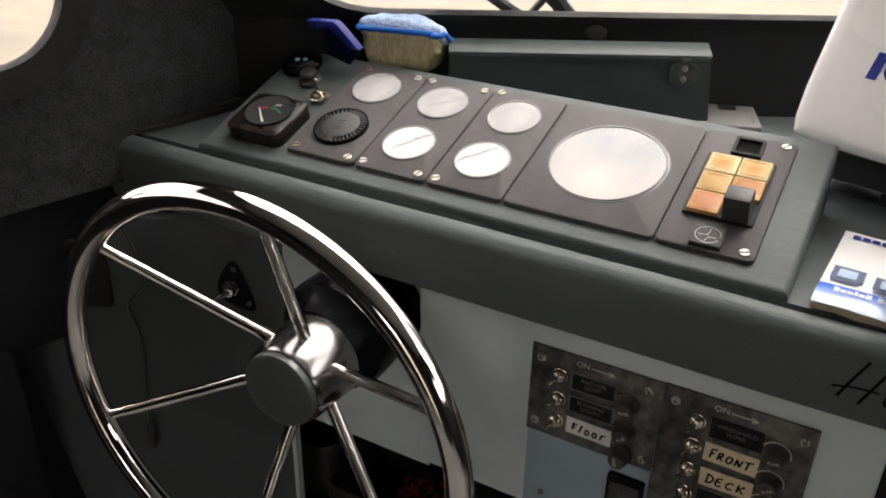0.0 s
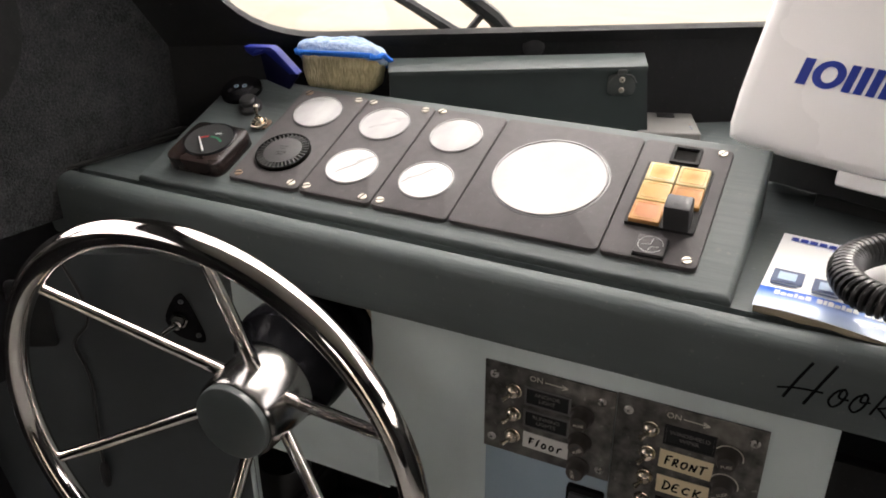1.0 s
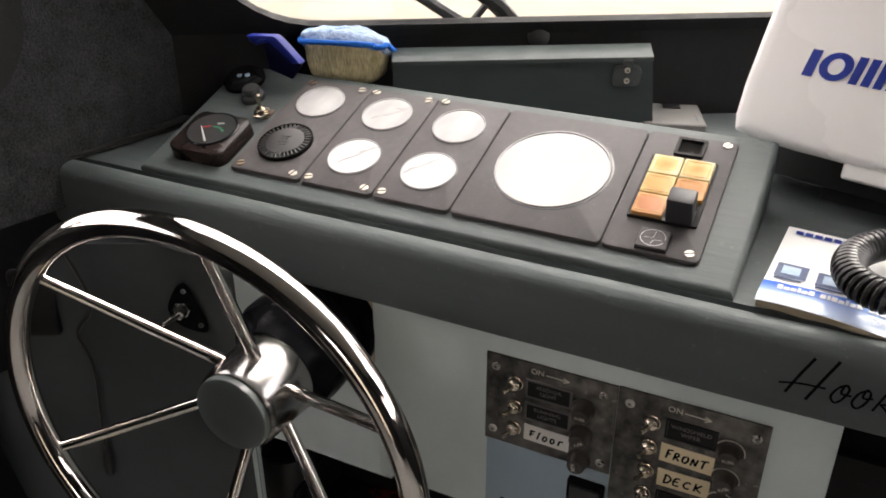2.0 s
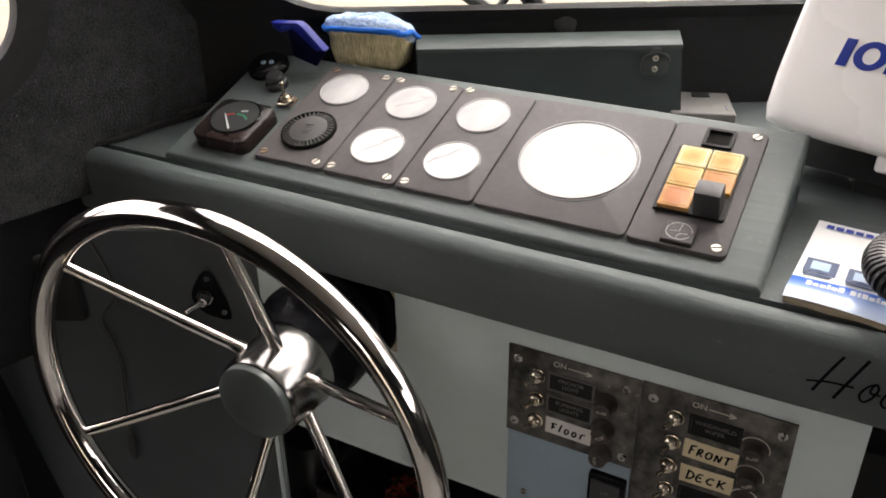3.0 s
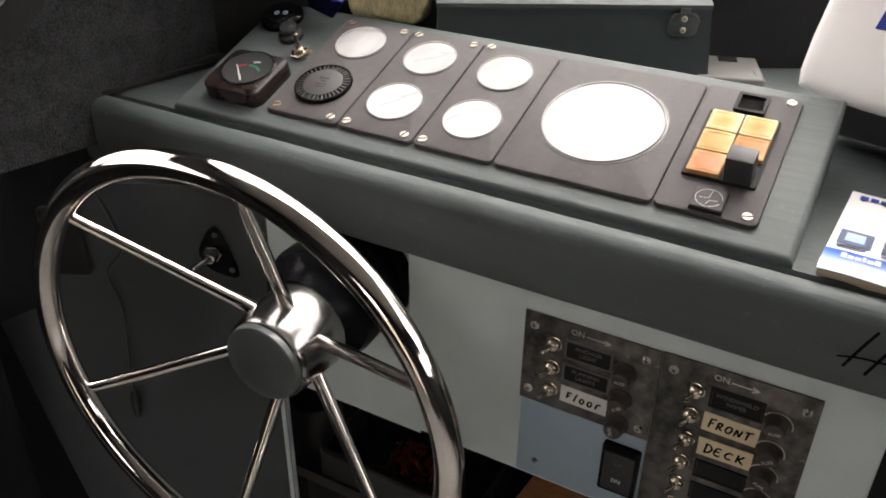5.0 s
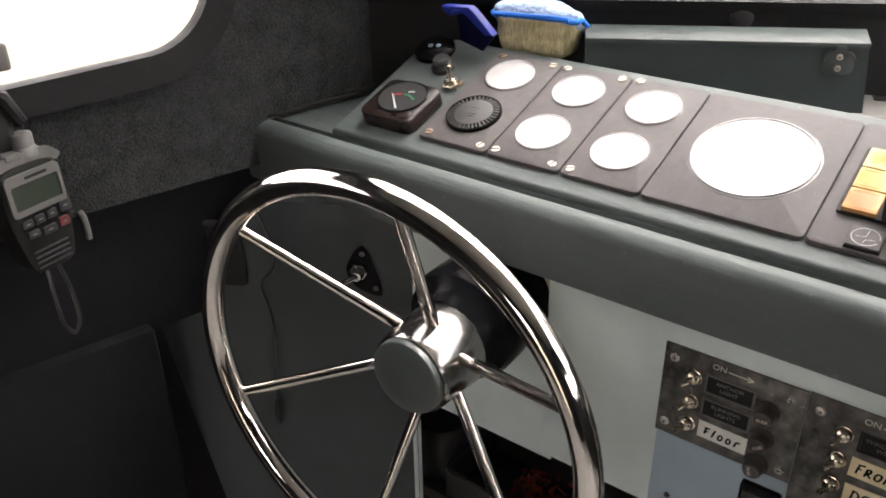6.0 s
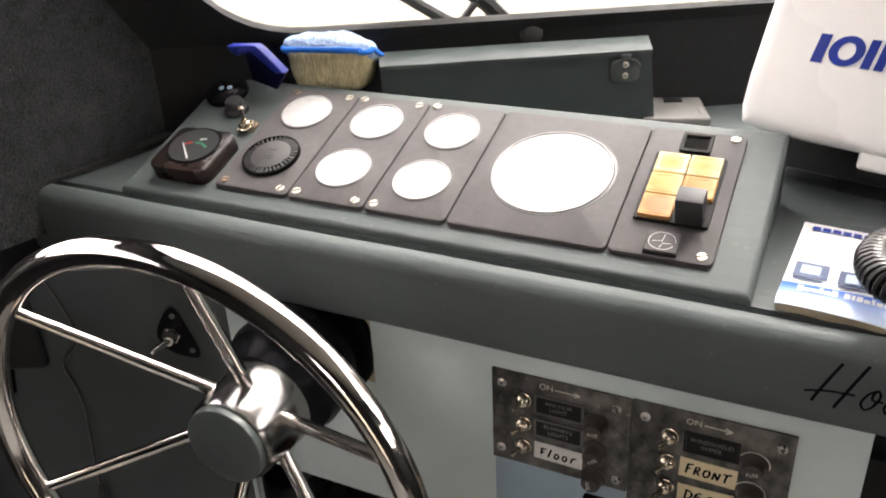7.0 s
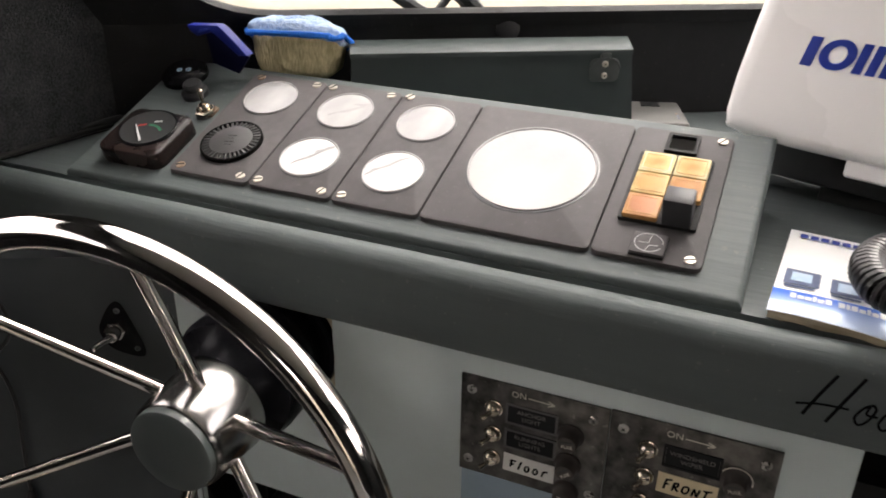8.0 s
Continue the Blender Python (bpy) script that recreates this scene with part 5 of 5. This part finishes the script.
GLYPHS["F"] = [[(0.15, 0.0), (0.12, 0.5), (0.15, 0.95)], [(0.0, 0.9), (0.4, 0.93), (0.9, 1.0)], [(0.1, 0.5), (0.4, 0.52), (0.65, 0.55)]]
GLYPHS["f"] = [[(0.0, 0.75), (0.5, 0.8), (1.0, 0.85)], [(0.1, 0.35), (0.5, 0.42), (0.8, 0.5)], [(0.3, 0.1), (0.3, 0.5), (0.35, 0.95)]]
GLYPHS["l"] = [[(0.65, 0.95), (0.5, 0.5), (0.4, 0.0)]]
GLYPHS["o"] = [[(0.6, 0.6), (0.2, 0.55), (0.1, 0.2), (0.4, 0.02), (0.75, 0.25), (0.6, 0.6)]]
GLYPHS["r"] = [[(0.25, 0.0), (0.3, 0.35), (0.3, 0.6)], [(0.3, 0.45), (0.6, 0.62), (1.0, 0.62)]]
GLYPHS["R"] = [[(0.1, 0.0), (0.12, 0.5), (0.12, 0.8)], [(0.12, 0.75), (0.6, 0.8), (0.6, 0.5), (0.15, 0.42)], [(0.3, 0.42), (0.6, 0.2), (0.9, 0.05)]]
GLYPHS["O"] = [[(0.5, 0.75), (0.1, 0.6), (0.1, 0.2), (0.5, 0.05), (0.85, 0.3), (0.8, 0.65), (0.5, 0.75)]]
GLYPHS["N"] = [[(0.05, 0.0), (0.1, 0.4), (0.12, 0.75)], [(0.12, 0.75), (0.45, 0.4), (0.75, 0.05)], [(0.75, 0.05), (0.82, 0.4), (0.9, 0.8)]]
GLYPHS["T"] = [[(0.0, 0.8), (0.5, 0.82), (1.2, 0.9)], [(0.55, 0.82), (0.5, 0.4), (0.5, 0.0)]]
GLYPHS["D"] = [[(0.2, 0.0), (0.2, 0.5), (0.15, 0.95)], [(0.0, 0.95), (0.6, 0.85), (0.95, 0.5), (0.65, 0.1), (0.1, 0.0)]]
GLYPHS["E"] = [[(0.8, 0.85), (0.3, 0.8), (0.1, 0.4), (0.3, 0.02), (0.9, 0.05)], [(0.15, 0.42), (0.4, 0.45), (0.7, 0.48)]]
GLYPHS["C"] = [[(0.9, 0.65), (0.5, 0.75), (0.1, 0.4), (0.4, 0.05), (0.9, 0.12)]]
GLYPHS["K"] = [[(0.15, 0.0), (0.15, 0.5), (0.15, 0.9)], [(0.85, 0.85), (0.5, 0.55), (0.15, 0.4)], [(0.3, 0.45), (0.6, 0.2), (1.0, 0.0)]]


def paper_label(parent, x0, x1, z0, z1, mat_, words, tilt=0.0):
    m = FR @ T((x0 + x1) / 2, (z0 + z1) / 2, 0.003) @ Matrix.Rotation(radians(tilt), 4, "Z")
    w, h = x1 - x0, z1 - z0
    bm = B()
    box(bm, (-w / 2, -h / 2, 0.0), (w / 2, h / 2, 0.0008), m)
    t = part("label", bm, mat_, parent, "hand-lettered label", smooth=False)
    step = w * 0.78 / len(words)
    for k, c in enumerate(words):
        bm = B()
        for line in GLYPHS[c]:
            stroke(bm, [(-w * 0.39 + step * (k + 0.04 + 0.78 * px + 0.22 * (py - 0.3) + 0.06 * math.sin(5 * k)), -h * 0.27 + h * 0.54 * py) for px, py in line], 0.0010, m, 0.0010 + 0.00001 * k)
        part("letter", bm, INK_BLACK, t, smooth=False)


def on_arrow(parent, x, z):
    bm = B()
    lettering(bm, "ON", 0.0088, FR @ T(x, z + 0.0015, 0.0032), 0.0001)
    part("word", bm, ENGRAVED, parent, "engraved word", smooth=False)
    bm = B()
    for p, q in (((0.0085, 0.001), (0.0325, 0.0005)), ((0.0325, 0.0005), (0.0265, 0.0032)), ((0.0325, 0.0005), (0.0265, -0.0022))):
        stroke(bm, [(x + p[0], z + p[1]), (x + (p[0] + q[0]) / 2, z + (p[1] + q[1]) / 2), (x + q[0], z + q[1])], 0.0006, FR, 0.0033)
    part("arrow", bm, ENGRAVED, parent, "engraved arrow", smooth=False)


def plate_body(parent, x0, x1, z0, z1, seed):
    bm = B()
    w, h = x1 - x0, z1 - z0
    box(bm, (x0, z0, 0.0004), (x1, z1, 0.003), FR, 0.0006)
    part("plate", bm, WORN_METAL, parent)


swa = thing("switch_panel", (-0.157, 0.79, 1.03), "stained metal switch panel with three toggles and three fuses", "switch panel", "switch panels")
plate_body(swa, -0.2245, -0.0898, 0.9755, 1.0835, 0)
for z in (1.0525, 1.0240, 0.9965):
    toggle(swa, -0.1925, z + 0.0025)
for z, turn in ((1.0470, 8), (1.0155, 40), (0.9840, -80)):
    fuse(swa, -0.1215, z, False, turn)
tag(swa, -0.1815, -0.1335, 1.0425, 1.0645, ("ANCHOR", "LIGHT"))
tag(swa, -0.1815, -0.1335, 1.0150, 1.0365, ("RUNNING", "LIGHTS"))
paper_label(swa, -0.1810, -0.1330, 0.9885, 1.0080, LABEL_WHITE, "floor", -1)
on_arrow(swa, -0.1700, 1.0730)
for x, z in ((-0.214, 1.069), (-0.103, 1.069), (-0.100, 0.987), (-0.2155, 0.990)):
    slotted_screw(swa, FR @ T(x, z, 0.003), 0.0046, NICKEL, 20, True)

swb = thing("switch_panel", (-0.02, 0.79, 0.98), "stained metal switch panel with toggles, fuses and tape labels", "switch panel", "switch panels")
plate_body(swb, -0.0893, 0.0478, 0.8850, 1.0845, 3)
for z in (1.0535, 1.0245, 0.9955, 0.9665, 0.9385, 0.9105):
    toggle(swb, -0.0552, z + 0.0015)
for n, z in enumerate((1.0480, 1.0150, 0.9860, 0.9560, 0.9260)):
    fuse(swb, 0.0170, z, True, (12, 35, -20, 60, 5)[n])
tag(swb, -0.0425, 0.0050, 1.0425, 1.0645, ("WINDSHIELD", "WIPER"), TAG)
paper_label(swb, -0.0440, 0.0055, 1.0135, 1.0345, TAPE, "FRONT", -1)
paper_label(swb, -0.0435, 0.0055, 0.9840, 1.0045, TAPE, "DECK", 1)
tag(swb, -0.0425, 0.0050, 0.9560, 0.9770, ("", ""), TAG)
tag(swb, -0.0425, 0.0050, 0.9270, 0.9480, ("", ""), TAG)
on_arrow(swb, -0.0355, 1.0735)
for x, z in ((-0.0775, 1.069), (0.0370, 1.069), (-0.0775, 0.897), (0.0370, 0.897)):
    slotted_screw(swb, FR @ T(x, z, 0.003), 0.0046, NICKEL, 50, True)

rk = thing("trim_tab_panel", (-0.15, 0.79, 0.92), "pale blue painted plate with a black rocker switch", "switch plate")
bm = B()
box(bm, (-0.2225, 0.8735, 0.0003), (-0.0900, 0.9745, 0.0022), FR, 0.0005)
part("plate", bm, BLUE_PAINT, rk)
slotted_screw(rk, FR @ T(-0.2020, 0.8945, 0.0022), 0.0038, NICKEL, 10, True)
bm = B()
prism(bm, rounded(0.0385, 0.062, 0.003, 3, -0.1112, 0.9290), 0.0022, 0.0085, FR, 0.001)
rs = part("rocker_frame", bm, BLACK_GLOSS, rk, "black rocker switch frame")
bm = B()
box(bm, (-0.1265, 0.9040, 0.008), (-0.0960, 0.9540, 0.0125), FR, 0.002)
part("rocker", bm, BLACK_MATT, rs)
for w, z, mt in (("UP", 0.9410, SILVER_PLASTIC), ("DN", 0.9190, INK_WHITE)):
    bm = B()
    lettering(bm, w, 0.0066, FR @ T(-0.1112, z, 0.0127), 0.0001)
    part("word", bm, mt, rs, smooth=False)

# screw head under the fascia
nail = thing("panel_bolt", (-0.378, 0.80, 1.118), "dark bolt head under the fascia", "bolt")
bm = B()
lathe(bm, [(0.010, 0.0), (0.010, 0.006), (0.006, 0.009), (0.0, 0.009)], FR @ T(-0.386, 1.107, -0.008), 16)
part("head", bm, FUSE_BROWN, nail)

# ---- locker contents ----
tub = thing("storage_tub", (-0.435, 0.94, 0.615), "smoky plastic tub half full of odds and ends", "tub")
for lo, hi in (((-0.56, 0.875, 0.615), (-0.555, 1.0, 0.665)), ((-0.315, 0.875, 0.615), (-0.31, 1.0, 0.665)), ((-0.555, 0.875, 0.615), (-0.315, 0.880, 0.665)), ((-0.555, 0.995, 0.615), (-0.315, 1.0, 0.665)), ((-0.555, 0.880, 0.615), (-0.315, 0.995, 0.62))):
    bm = B()
    box(bm, lo, hi)
    part("wall", bm, BIN, tub, smooth=False)
bm = B()
tube(bm, [(x, y, 0.667) for x, y in rounded(0.256, 0.131, 0.02, 4, -0.435, 0.9375)], 0.005, 8, closed=True)
part("rim", bm, BIN, tub, "rolled plastic rim")
rng = random.Random(4)
net = thing("orange_netting", (-0.42, 0.94, 0.62), "crumpled orange-red netting in the tub", "netting", kind="stuff")
bm = B()
for k in range(46):
    c = Vector((-0.447 + max(-0.05, min(0.05, rng.gauss(0, 0.018))), 0.935 + rng.uniform(-0.025, 0.025), 0.628 + rng.random() * 0.035))
    tube(bm, smooth_path([c + Vector((rng.gauss(0, 0.005), rng.gauss(0, 0.005), rng.gauss(0, 0.005))) for _ in range(4)], 3), 0.0015, 5)
part("strands", bm, NET, net)
can = thing("grey_canister", (-0.605, 0.925, 0.615), "dark grey canister in the locker", "canister")
bm = B()
lathe(bm, [(0.0, 0.0), (0.05, 0.0), (0.052, 0.01), (0.052, 0.10), (0.045, 0.115), (0.0, 0.117)], T(-0.605, 0.925, 0.6155) @ Matrix.Scale(0.8, 4), 28)
part("body", bm, BIN, can)
wd = thing("wooden_board", (-0.24, 0.95, 0.62), "varnished brown wooden board leaning in the locker", "board")
bm = B()
box(bm, (-0.035, -0.14, -0.009), (0.035, 0.14, 0.009), T(-0.215, 0.985, 0.700) @ Matrix.Rotation(radians(35), 4, "X") @ Matrix.Rotation(radians(-18), 4, "Z"), 0.003)
part("plank", bm, WOOD, wd)

# ---- hand-held radio on the hull side ----
VC = SIDE @ T(-0.2752, 1.193, 0.055) @ Matrix.Scale(0.766, 4)
VH = VC @ Matrix.Rotation(radians(21), 4, "Y") @ Matrix.Rotation(radians(-4), 4, "X")     # turned a little forward in its cradle
radio = thing("handheld_radio", VH @ Vector((0, -0.085, 0)), "dark grey handheld marine radio in a wall cradle", "radio")
bm = B()
prism(bm, soften([(-0.042, 0.062), (-0.046, 0.0), (-0.040, -0.045), (-0.030, -0.087), (0.031, -0.087), (0.040, -0.045), (0.045, 0.0), (0.044, 0.060)], 0.3), -0.02, 0.018, VH, 0.005)
part("body", bm, RADIO_GREY, radio)
bm = B()
holed(bm, rounded(0.079, 0.054, 0.006, 4, 0.001, 0.0255), rounded(0.068, 0.033, 0.003, 3, 0.002, 0.0225), 0.018, 0.0215, VH, 24)
part("screen_frame", bm, SILVER_PLASTIC, radio)
bm = B()
box(bm, (-0.010, 0.0435, 0.0215), (0.022, 0.0475, 0.0218), VH)
part("maker_mark", bm, RADIO_GREY, radio, "small dark printed mark", smooth=False)
bm = B()
prism(bm, soften([(-0.040, 0.062), (-0.036, 0.072), (0.034, 0.072), (0.050, 0.058), (0.044, 0.054), (0.038, 0.060)], 0.2), -0.018, 0.014, VH, 0.003)
part("top_rim", bm, SILVER_PLASTIC, radio, "worn grey top rim")
bm = B()
prism(bm, rounded(0.022, 0.009, 0.003, 3, -0.012, 0.0725), -0.004, 0.016, VH, 0.002)
part("top_button", bm, SILVER_PLASTIC, radio)
bm = B()
box(bm, (-0.034, 0.0045, 0.0175), (0.038, 0.0405, 0.0195), VH)
part("screen", bm, SCREEN, radio, "olive-grey display", smooth=False)
for x, y, w_, h_ in ((0.0342, -0.0092, 0.018, 0.015), (-0.0053, -0.0133, 0.015, 0.012), (0.0130, -0.0124, 0.015, 0.012), (0.0276, -0.0295, 0.015, 0.013),
                     (-0.0229, -0.0136, 0.016, 0.010), (-0.0183, -0.0294, 0.017, 0.010), (0.0048, -0.0318, 0.021, 0.011)):
    red = y == -0.0295
    bm = B()
    prism(bm, rounded(w_, h_, 0.003, 3, x, y), 0.0175, 0.021, VH, 0.001)
    k = part("key", bm, FADED_RED if red else KEY_GREY, radio, "faded red key" if red else "")
    bm = B()
    box(bm, (x - w_ * 0.18, y - 0.0009, 0.021), (x + w_ * 0.18, y + 0.0009, 0.0212), VH)
    part("key_mark", bm, DIMMED_WHITE, k, smooth=False)
for k in range(4):
    bm = B()
    box(bm, (-0.026, -0.0565 - 0.0075 * k, 0.017), (0.026, -0.0535 - 0.0075 * k, 0.0195), VH, 0.0008)
    part("grille_rib", bm, KEY_GREY, radio)
bm = B()
lathe(bm, [(0.0175, 0.0), (0.0170, 0.008), (0.0140, 0.012), (0.0150, 0.025), (0.0135, 0.029), (0.0, 0.030)], VH @ T(0.0135, 0.066, 0.0) @ Matrix.Rotation(radians(-90), 4, "X"), 24)
part("knob", bm, SILVER_PLASTIC, radio, "grey volume knob")
bm = B()
lathe(bm, [(0.013, 0.0), (0.0125, 0.02), (0.009, 0.05), (0.007, 0.16), (0.0, 0.165)], VH @ T(-0.030, 0.070, -0.004) @ Matrix.Rotation(radians(-90), 4, "X"), 20)
part("antenna", bm, BLACK_MATT, radio, "black rubber antenna")
bm = B()
pts = smooth_path([VH @ Vector(p) for p in ((-0.012, -0.084, 0.012), (-0.017, -0.12, 0.018), (-0.017, -0.165, 0.020), (-0.006, -0.186, 0.020), (0.008, -0.172, 0.018), (0.011, -0.13, 0.014), (0.006, -0.084, 0.010))])
tube(bm, pts, 0.0022, 6)
part("wrist_strap", bm, CORD, radio)
cradle = thing("radio_cradle", VH @ Vector((0, 0, -0.05)), "black plastic cradle screwed to the hull side", "cradle")
bm = B()
box(bm, (-0.045, -0.055, -0.072), (0.040, 0.02, -0.028), VC, 0.006)
box(bm, (-0.045, 0.02, -0.072), (-0.020, 0.11, -0.030), VC, 0.006)
part("holder", bm, BLACK_MATT, cradle)
hook = thing("wall_hook", SIDE @ Vector((-0.218, 1.14, 0)), "small pale plastic hook on the carpeted side", "hook")
bm = B()
tube(bm, [SIDE @ Vector((-0.219, z - 0.006, h)) for z, h in ((1.152, 0.0), (1.150, 0.010), (1.138, 0.014), (1.125, 0.012))], 0.0035, 8)
part("peg", bm, DIMMED_WHITE, hook)
blk = thing("black_pouch", ANG @ Vector((0.235, 1.006, -0.007)), "small black pouch hanging on the grey side panel", "pouch")
bm = B()
box(bm, (0.210, 1.006, -0.014), (0.258, 1.095, -0.0005), ANG, 0.006, 3)
part("bag", bm, BLACK_TRIM, blk)

mount = thing("radio_bracket", SIDE @ Vector((-0.285, 1.26, 0.02)), "dark bracket with a grey clip above the radio", "bracket")
bm = B()
box(bm, (-0.33, 1.245, 0.0), (-0.270, 1.305, 0.05), SIDE, 0.008, 3)
part("block", bm, BLACK_MATT, mount)
bm = B()
tube(bm, [SIDE @ Vector(p) for p in ((-0.300, 1.318, 0.05), (-0.276, 1.304, 0.052), (-0.2635, 1.277, 0.05))], [0.008, 0.009, 0.007], 10)
part("grey_arm", bm, RADIO_GREY, mount, "grey plastic arm")
bm = B()
box(bm, (-0.300, 1.328, 0.035), (-0.259, 1.354, 0.055), SIDE, 0.004, 3)
part("grey_clip", bm, SILVER_PLASTIC, mount, "grey plastic clip")
bm = B()
box(bm, (-0.298, 1.29, 0.0), (-0.290, 1.345, 0.045), SIDE, 0.003)
part("stem", bm, BLACK_MATT, mount)
